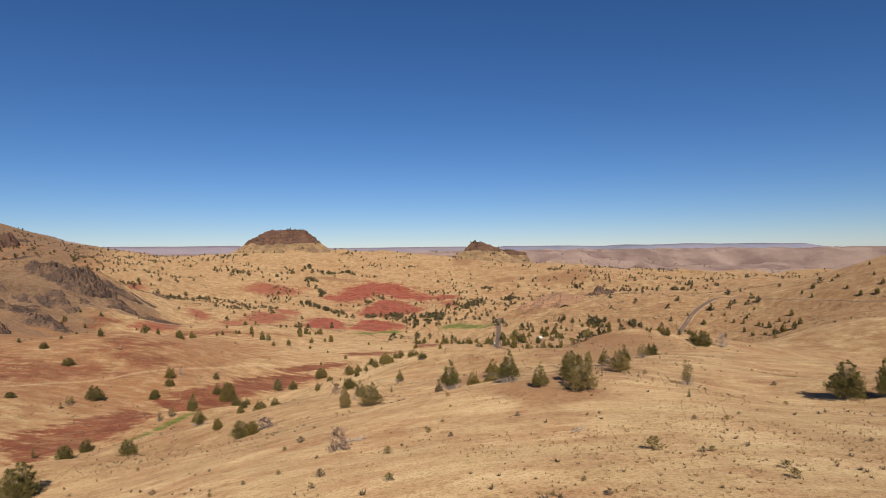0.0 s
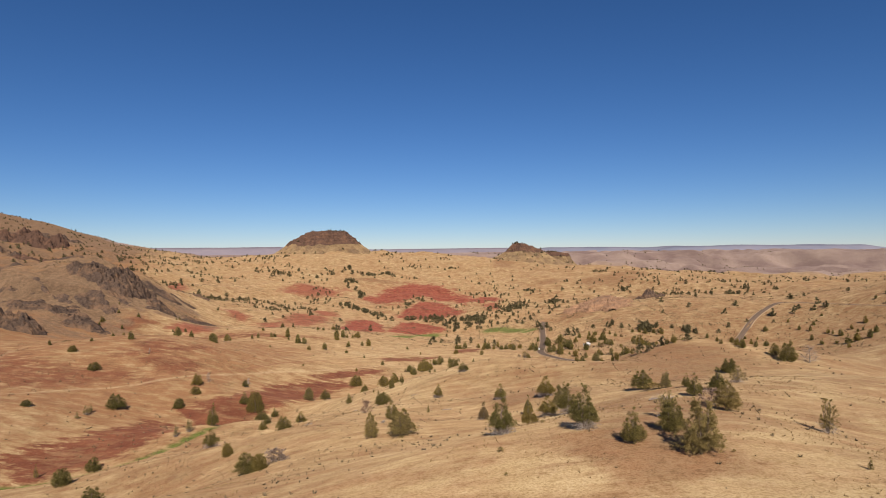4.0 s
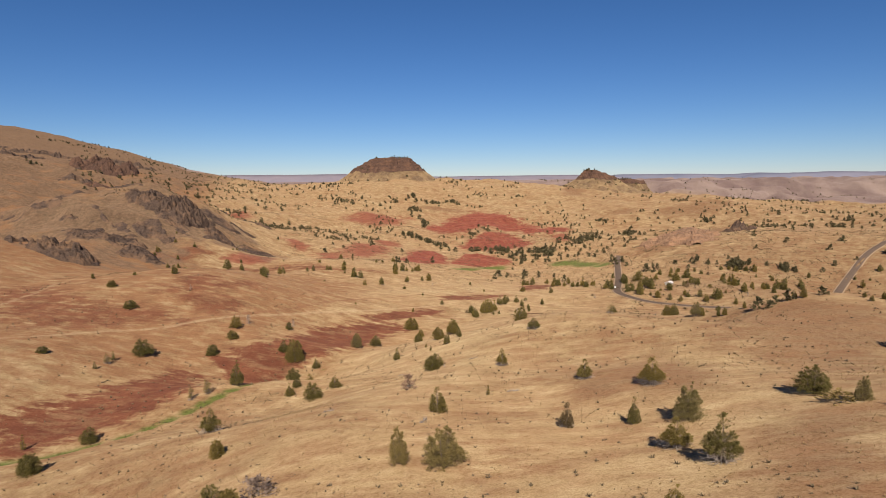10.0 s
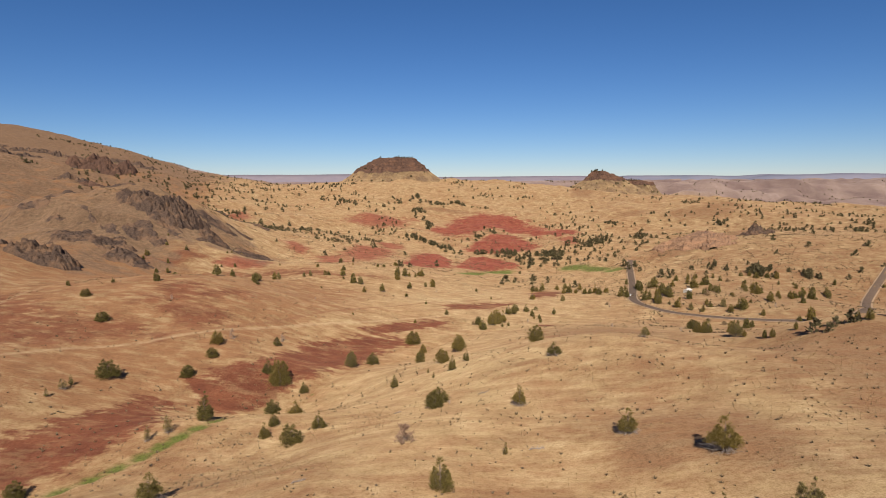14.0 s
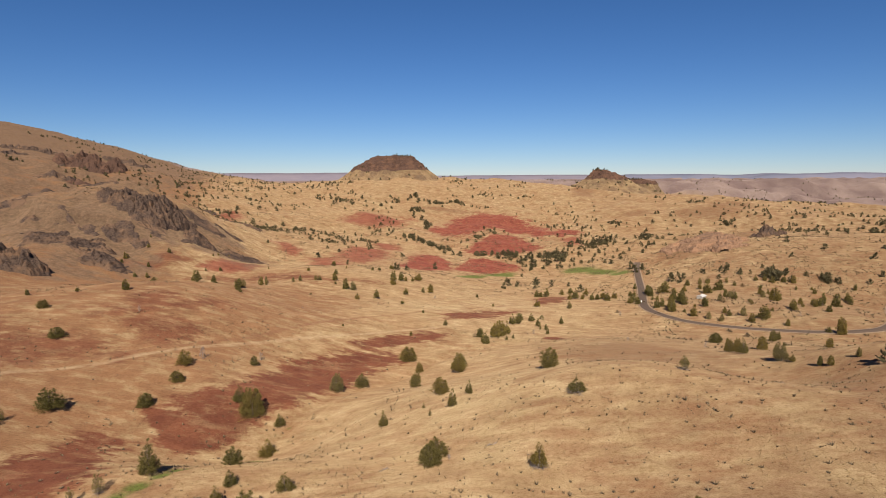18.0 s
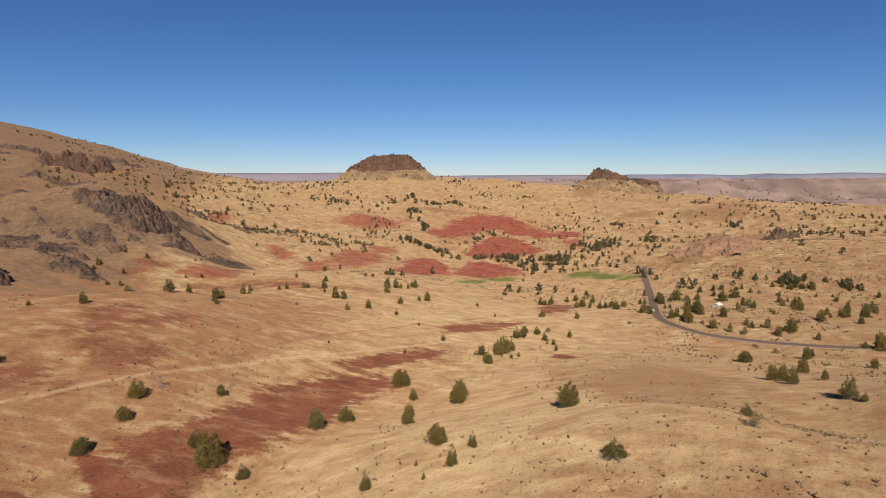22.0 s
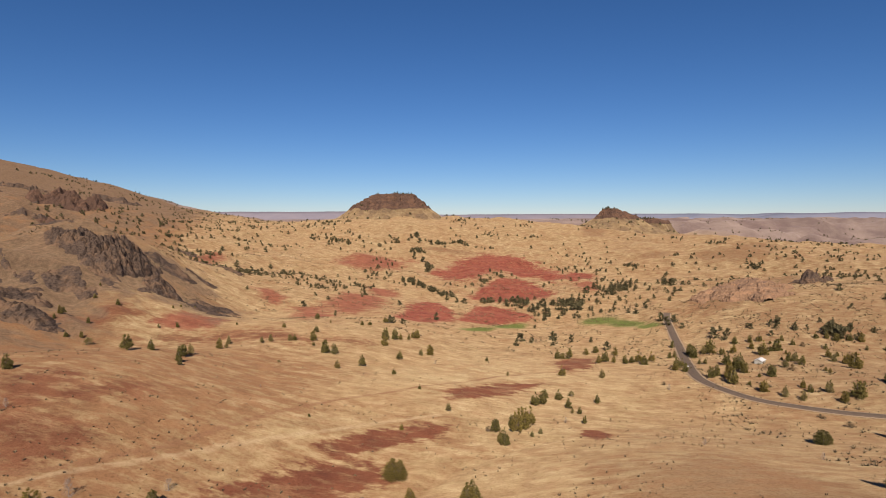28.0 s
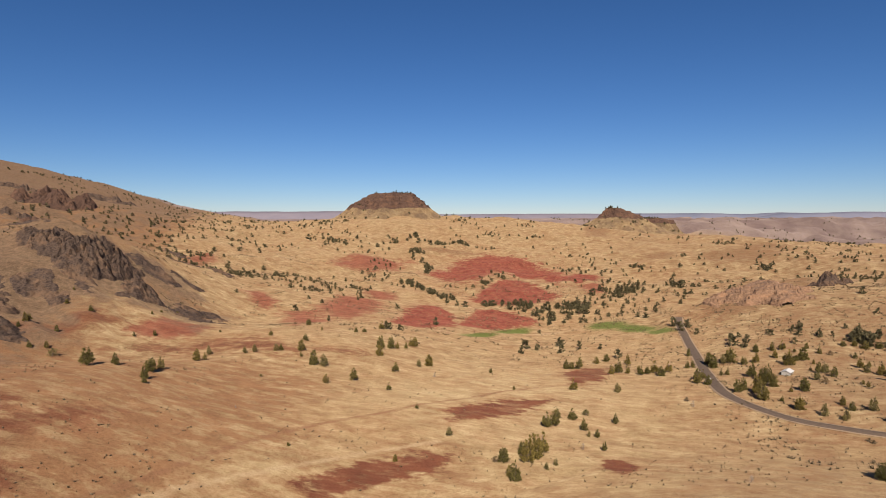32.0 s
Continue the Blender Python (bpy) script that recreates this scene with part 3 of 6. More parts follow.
DEAD_WOOD = plain_material("dead_wood", (0.16, 0.12, 0.1), (0.38, 0.31, 0.27), 5.0)
ASPHALT = plain_material("worn_asphalt", (0.115, 0.078, 0.057), (0.165, 0.115, 0.086), 0.5, 0.95)

# ---- building helpers ----


def mesh_from(name, verts, faces, mat, smoothed=True):
    data = bpy.data.meshes.new(name)
    data.from_pydata([tuple(v) for v in np.asarray(verts).tolist()], [], faces if isinstance(faces, list) else faces.tolist())
    data.polygons.foreach_set("use_smooth", [smoothed] * len(data.polygons))
    data.materials.append(mat)
    data.update()
    return data


def grid_faces(rows, cols):
    i = np.arange((rows - 1) * cols).reshape(rows - 1, cols)[:, :-1].ravel()
    return np.stack([i, i + 1, i + cols + 1, i + cols], 1)


def part(name, data, parent, label=""):
    ob = new(name, data)
    ob.parent = parent
    return tagged(ob, label) if label else ob


# ---- ground ----


def spaced(*bands):
    """Coordinates in bands of (start, end, first step, last step)."""
    out = []
    for a, b, s, e in bands:
        n = int(round((b - a) / ((s + e) / 2)))
        t = np.arange(n) / n
        out.append(a + (b - a) * (s * t + (e - s) * t * t / 2) / ((s + e) / 2))
    return np.concatenate(out + [[bands[-1][1]]])


half = spaced((0, 110, 1.8, 1.8), (110, 450, 1.8, 4.5), (450, 1200, 4.5, 12), (1200, 4200, 12, 120))
gx = np.concatenate([-half[:0:-1], half])
gy = spaced((-320, -60, 20, 2), (-60, 320, 2, 2), (320, 720, 2, 3.5), (720, 1650, 3.5, 9), (1650, 2500, 9, 16), (2500, 4800, 16, 80))
X, Y = np.meshgrid(gx, gy)
Zg = ground_at(X.ravel(), Y.ravel()).reshape(X.shape)
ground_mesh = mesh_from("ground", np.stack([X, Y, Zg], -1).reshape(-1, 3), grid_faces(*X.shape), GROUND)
flat_x, flat_y = X.ravel(), Y.ravel()


def sheet_at(x, y):
    """Height of the ground sheet itself, between its corners."""
    x, y = np.atleast_1d(np.asarray(x, float)), np.atleast_1d(np.asarray(y, float))
    i = np.clip(np.searchsorted(gx, x) - 1, 0, len(gx) - 2)
    j = np.clip(np.searchsorted(gy, y) - 1, 0, len(gy) - 2)
    u, v = (x - gx[i]) / (gx[i + 1] - gx[i]), (y - gy[j]) / (gy[j + 1] - gy[j])
    return (Zg[j, i] * (1 - u) + Zg[j, i + 1] * u) * (1 - v) + (Zg[j + 1, i] * (1 - u) + Zg[j + 1, i + 1] * u) * v



def paint(name, values):
    ground_mesh.attributes.new(name, "FLOAT", "POINT").data.foreach_set("value", np.clip(values, -2, 2).astype(np.float32))


clay_spots = outlines(flat_x, flat_y, RED_DOME + RED_CLAY, 0.12)
paint("clay", clay_spots)
paint("faint", outlines(flat_x, flat_y, RED_SLOPE + RED_SLOPE_B, 0.2))
gully_far, _ = distance_to(gully, flat_x, flat_y, 40)
paint("bank", outlines(flat_x, flat_y, RED_BANK + RED_VALE, 0.16))
paint("rust", outlines(flat_x, flat_y, RED_DOME + RED_CLAY, 0.5))
paint("redsoil", outlines(flat_x, flat_y, RED_FLATS + RED_FLATS_B + RED_HOLLOWS, 0.3))
west = smooth(-0.44, -0.60, flat_x / np.maximum(flat_y, 1)) * smooth(3300, 2900, flat_y) * smooth(420, 560, flat_y)
paint("warm", np.max([outlines(flat_x, flat_y, RED_BANK + RED_VALE + RED_FLATS + RED_FLATS_B + RED_HOLLOWS, 0.9) + 0.35, 1.25 * smooth(-110, -190, flat_x) * smooth(240, 320, flat_y) * smooth(640, 520, flat_y) + 0.05,
                      1.1 * west * smooth(-480, -700, flat_x) - 0.15,
                      outlines(flat_x, flat_y, RED_SLOPE + RED_SLOPE_B + TALUS, 0.7) + 0.2], 0))
east = smooth(100, 240, flat_x) * smooth(430, 560, flat_y) * smooth(2600, 2000, flat_y)
flats = smooth(-95, -160, flat_x) * smooth(200, 280, flat_y) * smooth(640, 540, flat_y)
paint("brown", np.maximum(np.maximum(outlines(flat_x, flat_y, BROWN_SLOPE + BROWN_SLOPE_B, 0.3), patches(flat_x, flat_y, RUSTY_SLOPE)), np.max([west * 1.35 - 0.5, east * 0.35 - 0.5, flats * 0.5 - 0.5], 0)))
paint("green", np.maximum(patches(flat_x, flat_y, GREEN_PATCH), np.where(flat_y < 300, 0.7, -0.1) - gully_far / 4))
paint("straw", outlines(flat_x, flat_y, STRAW_SLOPE, 0.3))
paint("dull", outlines(flat_x, flat_y, DULL_SLOPE + DULL_SLOPE_B + EAST_DULL, 0.35))
track = np.full(flat_x.shape, -1.0)
pale_track = np.full(flat_x.shape, -1.0)
for some, mask in ((TRACK_LINE, track), (OLD_TRACK_LINE, pale_track), (SIDE_TRACK_LINE, pale_track)):
    d, _ = distance_to(curve_through(some, 4.0), flat_x, flat_y, 20)
    np.maximum(mask, 0.75 - d / 2.4, out=mask)
paint("track", track)
paint("wash", np.maximum(patches(flat_x, flat_y, PALE_WASH), pale_track))
slope = np.hypot(*np.gradient(Zg, gy, gx)).ravel()
paint("stone", np.maximum(outlines(flat_x, flat_y, SCREE, 0.3), -0.75 + 0.3 * west * smooth(0.25, 0.5, slope) + 0.72 * west + 0.2 * smooth(0.4, 0.7, slope) + 0.55 * smooth(-800, -1150, flat_x) * smooth(3200, 2900, flat_y)))
# share of the painted haze tint, growing with distance
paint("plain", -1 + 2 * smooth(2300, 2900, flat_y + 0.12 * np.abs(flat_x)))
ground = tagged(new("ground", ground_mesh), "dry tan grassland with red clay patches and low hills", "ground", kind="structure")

# ---- road ----


def ribbon(name, line, z, half_width, mat, lift, inner=0.0):
    t = np.gradient(line, axis=0)
    t /= np.linalg.norm(t, axis=1)[:, None]
    side = np.stack([-t[:, 1], t[:, 0]], 1)
    across = [(-half_width, -0.12), (-half_width + 0.5, 0.0), (0, 0.06), (half_width - 0.5, 0.0), (half_width, -0.12)]
    v = np.stack([np.concatenate([line + side * (o + inner), (z + lift + h)[:, None]], 1) for o, h in across], 1)
    return mesh_from(name, v.reshape(-1, 3), grid_faces(len(line), len(across)), mat)


GRAVEL = plain_material("road_gravel", (0.22, 0.145, 0.09), (0.38, 0.265, 0.175), 1.2)
tagged(new("road_shoulder", ribbon("road_shoulder", road, road_z, 5.2, GRAVEL, 0.16)), "pale gravel shoulder along the road", "road", kind="structure")
tagged(new("road", ribbon("road", road, road_z, 3.6, ASPHALT, 0.30)), "worn grey-brown two-lane asphalt road curving through the valley", "road", kind="structure")

# ---- buttes and crags ----


def rocky(u, v, seed, size):
    """Broken rock: ridged noise with steps."""
    r = 1 - np.abs(fractal(u, v, size, 5, seed))
    return r + 0.25 * np.abs(value_noise(u / (size * 0.22), v / (size * 0.22), seed + 8))


def crag(name, cx, cy, rx, ry, turn, height, seed, mat, label, cell=1.6, power=0.6):
    """A rock outcrop: a patch of broken, blocky stone standing out of the slope."""
    n, m = int(2.4 * rx / cell), int(2.4 * ry / cell)
    u, v = np.meshgrid(np.linspace(-1.2, 1.2, n), np.linspace(-1.2, 1.2, m))
    c, s = math.cos(radians(turn)), math.sin(radians(turn))
    x, y = cx + u * rx * c - v * ry * s, cy + u * rx * s + v * ry * c
    size = min(rx, ry)
    edge = np.sqrt(u * u + v * v) + 0.6 * fractal(x, y, size * 0.9, 5, seed)
    body = np.clip(np.minimum(1 - edge, 2.5 * (1.12 - np.maximum(np.abs(u), np.abs(v)))), -0.3, 1)
    rise = np.where(body > 0, np.abs(body) ** power, 0.25 * body)
    lumps = 0.5 + 0.5 * fractal(x, y, max(7.0, size * 0.45), 5, seed)
    shelves = np.floor(lumps * 5 + 0.4 * value_noise(x / (cell * 3), y / (cell * 3), seed + 4)) / 5
    crack = np.abs(value_noise(x / (cell * 4.5), y / (cell * 4.5), seed + 6))
    z = sheet_at(x.ravel(), y.ravel()).reshape(x.shape) + height * rise * (0.15 + 0.3 * lumps + 0.6 * shelves) - 0.6
    z = z + (body > 0) * height * (0.16 * np.minimum(crack, 0.35) + 0.05 * value_noise(x / (cell * 1.5), y / (cell * 1.5), seed + 2))
    keep = (body > -0.12).ravel()
    faces = grid_faces(m, n)
    faces = faces[keep[faces].any(1)]
    data = mesh_from(name, np.stack([x, y, z], -1).reshape(-1, 3), faces, mat, False)
    return tagged(new(name, data), label, "rock", kind="structure")


BUTTE_SPOTS = []


def butte(name, cx, cy, rx, ry, heights, shape, seed, label):
    """A rocky hill: a stony cone with a ring of broken cliff under a rough cap."""
    n_around, n_up = 300, 110
    a = np.linspace(0, 2 * math.pi, n_around + 1)
    a[-1] = 0
    cap_z, cliff_z, foot_z = heights
    cap, cliff, peak, skew = shape
    ca, sa = np.cos(a)[None, :], np.sin(a)[None, :]
    rim = 1 + 0.14 * fractal(np.cos(a) * 2 + seed, np.sin(a) * 2 + seed, 1.0, 4, seed)[None, :]
    t = np.linspace(0, 1, n_up)[:, None]
    r = np.where(t < 0.3, cap * t / 0.3, np.where(t < 0.66, cap + (cliff - cap) * (t - 0.3) / 0.36, cliff + (1 - cliff) * (t - 0.66) / 0.34))
    dome = cap_z - peak * (t / 0.3) ** 2
    wall = np.clip((t - 0.3) / 0.36, 0, 1) + 0 * ca
    u, w = np.cos(a)[None, :] * 14 + 0 * t, np.sin(a)[None, :] * 14 + 0 * t
    shelf = wall + 0.16 * fractal(u, w, 3.0, 3, seed + 1) * np.sin(wall * math.pi)
    shelf = shelf * 0.55 + 0.45 * np.floor(shelf * 4 + 0.5) / 4
    cone = np.clip((t - 0.66) / 0.34, 0, 1) ** 0.8
    z = np.where(t < 0.3, dome + 0 * ca, np.where(t < 0.66, cap_z - peak + (cliff_z - cap_z + peak) * shelf, cliff_z + (foot_z - cliff_z) * cone))
    crag_part = np.exp(-(((t - 0.48) / 0.15) ** 2))
    bite = fractal(a[None, :] * 90 + 0 * t, wall * 45 + seed, 14.0, 4, seed + 2)
    r = r * rim * (1 + crag_part * 0.07 * bite)
    x, y = cx + r * rx * ca + skew * (1 - np.clip(r / cliff, 0, 1)), cy + r * ry * sa
    z = z + np.where(t < 0.66, 1, 0) * (2.6 * value_noise(a[None, :] * 12 + 0 * t, t * 14, seed + 3) + 1.8 * np.abs(value_noise(a[None, :] * 34 + 0 * t, t * 36, seed + 5)))
    z = z + 1.2 * fractal(x, y, 26, 3, seed)
    tongue = np.exp(-(((t - 0.62) / 0.1) ** 2)) * 5 * fractal(np.cos(a) * 5, np.sin(a) * 5, 1.0, 4, seed + 7)[None, :]
    z = z + tongue
    ring = np.stack([x, y, z], -1)
    ring[:, -1] = ring[:, 0]
    pick = np.random.default_rng(int(seed))
    for row in pick.choice([8, 20, 28, 70, 74, 78, 82, 86, 90, 94], int(rx * 0.42)):
        BUTTE_SPOTS.append(ring[row, pick.integers(n_around)])
    top = new(name)
    tagged(top, label, "hill", kind="structure")
    k = int(n_up * 0.68)
    part("cliff", mesh_from("cliff", ring[:k].reshape(-1, 3), grid_faces(k, n_around + 1), RED_ROCK, False), top, "broken rust-brown rock rim")
    rest = ring[k - 1 :]
    data = mesh_from("slope", rest.reshape(-1, 3), grid_faces(len(rest), n_around + 1), GROUND)
    for other, value in (("brown", 0.15), ("warm", -1.5), ("dull", -1.5), ("straw", -1.5), ("clay", -1.5), ("rust", -1.5), ("faint", -1.5), ("bank", -1.5), ("redsoil", -1.5), ("green", -1.5), ("wash", -1.5), ("track", -1.5), ("plain", -1.5), ("stone", -0.1)):
        data.attributes.new(other, "FLOAT", "POINT").data.foreach_set("value", np.full(len(data.vertices), value, np.float32))
    part("slope", data, top)
    return top


butte("butte", -406, 2010, 255, 220, (123, 84, -12), (0.23, 0.43, 3.0, 26), 3.0, "flat-topped butte with a rusty rock rim")
butte("butte", 285, 2120, 215, 150, (78, 52, -14), (0.12, 0.30, 5, -34), 11.0, "small pointed butte of broken brown rock")
butte("butte", 378, 2128, 120, 70, (47, 36, -25), (0.30, 0.55, 3, -8), 17.0, "low brown rock rim beside the small butte")


OUTCROPS = [  # height, seed, outline
    (17, 1.0, [(-470, 739), (-446, 781), (-416, 800), (-390, 798), (-380, 750), (-394, 716), (-412, 719), (-433, 729), (-462, 727)]),
    (11, 2.0, [(-379, 744), (-383, 776), (-364, 783), (-349, 759), (-352, 730), (-368, 724)]),
    (8, 3.0, [(-412, 618), (-390, 624), (-359, 612), (-346, 602), (-361, 589), (-384, 593)]),
    (6, 3.5, [(-503, 664), (-471, 671), (-432, 658), (-408, 657), (-392, 635), (-422, 627), (-449, 605)]),
    (7, 3.8, [(-487, 694), (-474, 694), (-451, 683), (-444, 671), (-469, 677)]),
    (6, 4.2, [(-434, 686), (-412, 699), (-389, 691), (-385, 674), (-417, 672)]),
    (4, 4.6, [(-345, 782), (-325, 806), (-285, 730), (-303, 712)]),
]


def outcrop(name, outline, height, seed, mat, label, cell=1.1, rough=0.5, grow=0.3, jagged=1.0, tread=0.0):
    """Broken, blocky stone standing out of the ground within an outline."""
    p = np.array(outline, float)
    low, high = p.min(0) - 9, p.max(0) + 9
    n, m = int((high[0] - low[0]) / cell), int((high[1] - low[1]) / cell)
    x, y = np.meshgrid(np.linspace(low[0], high[0], n), np.linspace(low[1], high[1], m))
    body = inside(x.ravel(), y.ravel(), outline, grow).reshape(x.shape) + rough * fractal(x, y, 20, 5, seed)
    deep = np.sqrt(np.clip(body, 0, 1))
    ribs = 1 - np.abs(fractal(x * 1.3, y * 0.8, 10, 4, seed + 1))
    blocks = value_noise(np.floor(x / 2.9 + 0.4 * fractal(x, y, 5, 2, seed)), np.floor(y / 3.6), seed + 2)
    rise = height * deep * (0.22 + 0.5 * (1 - jagged) + jagged * (0.5 * ribs + 0.17 * blocks)) + (body > 0) * (0.5 + 0.5 * blocks)
    if tread:
        step = rise / tread + 0.35 * fractal(x, y, 14, 3, seed + 3)
        rise = tread * (np.floor(step) + (step - np.floor(step)) ** 5) * (body > 0)
    z = sheet_at(x.ravel(), y.ravel()).reshape(x.shape) - 0.5 + rise
    keep = (body > -0.04).ravel()
    faces = grid_faces(m, n)
    return tagged(new(name, mesh_from(name, np.stack([x, y, z], -1).reshape(-1, 3), faces[keep[faces].any(1)], mat, False)), label, "rock", kind="structure")


for height, seed, outline in OUTCROPS:
    outcrop("rock_crag" if height > 10 else "rock_ledge", outline, height, seed, DARK_ROCK, "dark broken basalt crag on the hillside" if height > 10 else "low ledge of dark broken rock on the slope")
crag("rock_outcrop", -408, 532, 44, 18, -14, 20, 4.0, DARK_ROCK, "dark pointed rock outcrop above the flat", 0.9)
crag("rock_ledge", -330, 765, 22, 13, -40, 4, 4.6, DARK_ROCK, "scatter of dark rock on the slope", 1.0)
crag("rock_ledge", -381, 856, 16, 12, -20, 4, 4.8, DARK_ROCK, "scatter of dark rock on the slope", 1.2)
crag("rock_crag", -900, 1290, 58, 46, 25, 34, 5.0, RED_ROCK, "steep brown rock pinnacle on the ridge", 2.2)
crag("rock_ledge", -800, 1150, 45, 18, 20, 9, 5.3, RED_ROCK, "brown rock ledge on the ridge", 2.0)
crag("rock_ledge", -1330, 2036, 70, 40, 30, 20, 5.6, DARK_ROCK, "dark rock ledge below the ridge", 3.0)
crag("rock_rim", -1483, 1811, 110, 14, 42, 15, 5.9, DARK_ROCK, "dark rimrock band along the ridge", 2.6)
crag("rock_rim", -1640, 1700, 100, 13, 48, 15, 6.9, DARK_ROCK, "dark rimrock band along the ridge", 2.6)
crag("rock_outcrop", 362, 1040, 34, 16, 35, 15, 7.0, DARK_ROCK, "dark rock ledge on the grassy slope", 1.1)
outcrop("bluff", [(204, 1000), (232, 962), (262, 935), (290, 950), (312, 1010), (292, 1062), (240, 1062)], 20, 6.0, ORANGE_ROCK, "orange eroded bluff in broken ledges above the valley", 0.9, 0.42, 0.26, 0.12, 3.4)
pick = np.random.default_rng(14)
for k in range(34):
    x, y = -390 - 330 * pick.random(), 640 + 520 * pick.random()
    size = 8 + 12 * pick.random()
    crag("rock_ledge", x, y, size * 1.6, size * 0.7, -40 + 50 * pick.random(), 2.5 + 3.5 * pick.random(), 20 + k * 1.3, DARK_ROCK, "small dark rock ledge on the brown hillside", 1.1)
for k in range(28):
    x = -850 - 750 * pick.random()
    size = 9 + 16 * pick.random()
    crag("rock_rim", x, 1250 - 0.55 * (x + 900) + 260 * (pick.random() - 0.5), size * 1.9, size * 0.6, 30 + 30 * pick.random(), 5 + 6 * pick.random(), 50 + k * 1.3, DARK_ROCK, "dark rimrock on the high ridge", 2.2)

# ---- trees ----


def quads(rng, centres, ways, sizes, slim=0.17):
    """Small leaf sprays: a slim four-sided blade along each direction, turned at random."""
    n = len(centres)
    b = np.cross(ways, rng.normal(size=(n, 3)))
    b /= np.linalg.norm(b, axis=1)[:, None]
    c = np.cross(ways, b)
    s = sizes[:, None]
    v = np.stack([centres - ways * s * 0.5, centres - b * s * slim + c * s * 0.08, centres + ways * s * 0.6, centres + b * s * slim + c * s * 0.08], 1)
    return v.reshape(-1, 3), np.arange(4 * n).reshape(n, 4)


def tube(points, radii, sides=6):
    """Rings along a bent stem, joined into a skin."""
    p = np.array(points, float)
    v, f = [], []
    for k, (q, r) in enumerate(zip(p, radii)):
        d = p[min(k + 1, len(p) - 1)] - p[max(k - 1, 0)]
        d /= np.linalg.norm(d) + 1e-9
        side = np.cross(d, (0.3, 1, 0.2))
        side /= np.linalg.norm(side) + 1e-9
        up = np.cross(d, side)
        for j in range(sides):
            t = 2 * math.pi * j / sides
            v.append(q + r * (math.cos(t) * side + math.sin(t) * up))
    for k in range(len(p) - 1):
        for j in range(sides):
            f.append((k * sides + j, k * sides + (j + 1) % sides, (k + 1) * sides + (j + 1) % sides, (k + 1) * sides + j))
    f.append(tuple((len(p) - 1) * sides + j for j in range(sides)))
    return v, f


def joined(pieces):
    v, f, n = [], [], 0
    for pv, pf in pieces:
        v.extend([tuple(map(float, q)) for q in pv])
        f.extend([tuple(int(i) + n for i in q) for q in pf])
        n += len(pv)
    return v, f


def stems(rng, height, spread, limbs, radius, low=0.1):
    """A leaning trunk with side limbs, from the ground up."""
    lean = rng.normal(0, 0.04, 2)
    trunk = [(lean[0] * t * t, lean[1] * t * t, -0.04 + t * height) for t in np.linspace(0, 1, 7)]
    pieces = [tube(trunk, radius * (1 - 0.9 * np.linspace(0, 1, 7) ** 0.8))]
    for k in range(limbs):
        t = low + (0.85 - low) * rng.random()
        a, r = rng.random() * 2 * math.pi, spread * (0.5 + 0.6 * rng.random()) * (1.15 - t)
        z = -0.04 + t * height
        bend = [(lean[0] * t * t + math.cos(a) * r * q, lean[1] * t * t + math.sin(a) * r * q, z + height * 0.22 * q * q * (0.5 + rng.random())) for q in np.linspace(0, 1, 5)]
        pieces.append(tube(bend, radius * 0.35 * (1 - 0.85 * np.linspace(0, 1, 5)), 5))
    return pieces


def crown_points(rng, boughs, per_bough, wide, low, point, lift=0.3):
    """Places and directions of leaf sprays along rising boughs round the trunk, for a tree one unit high."""
    places, ways = [], []
    for k in range(boughs):
        t = low + (0.96 - low) * rng.random() ** 1.1
        reach = wide * (1 - ((t - low) / (1 - low)) ** point) ** 0.8 * (0.55 + 0.6 * rng.random() ** 1.5) + 0.025
        a = rng.random() * 2 * math.pi
        out = np.array([math.cos(a), math.sin(a), 0])
        s = 0.25 + 0.75 * rng.random((per_bough, 1)) ** 0.7
        rise = lift * (0.4 + rng.random())
        p = out * reach * s + np.array([0, 0, 1]) * (t + rise * reach * s * s)
        p = p + rng.normal(size=(per_bough, 3)) * (0.012 + 0.09 * reach)
        places.append(p)
        ways.append(out * 0.7 + np.array([0, 0, 0.75]) + rng.normal(0, 0.45, (per_bough, 3)))
    p, w = np.concatenate(places), np.concatenate(ways)
    p[:, 2] = np.clip(p[:, 2], 0.02, 1.0)
    return p, w / np.linalg.norm(w, axis=1)[:, None]


def lobes(rng, style):
    """The leaders of a crown one unit high and wide: offset, foot, top, reach, taper."""
    low = {"skirt": 0.15, "sparse": 0.12}.get(style, 0.03)
    out = []
    if style == "slim":
        return [(0, 0, 0.05, 1.0, 0.36, 1.3), (0.12, 0.05, 0.05, 0.6, 0.25, 1.5), (-0.1, -0.08, 0.05, 0.5, 0.25, 1.5)]
    if style in ("cone", "skirt", "brownish"):
        out.append((0, 0, low, 1.0, 0.40, 1.1))
        count, tops, off = 9, (0.32, 0.74), (0.12, 0.29)
    elif style in ("broad", "broadpale", "pale"):
        count, tops, off = 10, (0.40, 1.0), (0.03, 0.30)
    elif style == "sparse":
        count, tops, off = 7, (0.45, 1.0), (0.04, 0.28)
    else:
        count, tops, off = 11, (0.55, 1.0), (0.04, 0.30)
    turn = rng.random() * 6.28
    for k in range(count):
        a, q = turn + k * 2.4 + rng.normal(0, 0.25), (k + 0.5) / count
        r = off[0] + (off[1] - off[0]) * math.sqrt(q) * (0.85 + 0.3 * rng.random())
        top = tops[1] - (tops[1] - tops[0]) * q * (0.7 + 0.5 * rng.random())
        foot = low + (0.12 * rng.random() if style != "round" else 0.02)
        out.append((math.cos(a) * r, math.sin(a) * r, foot, max(top, foot + 0.25), 0.17 + 0.08 * rng.random(), 1.05 + 0.5 * rng.random()))
    return out


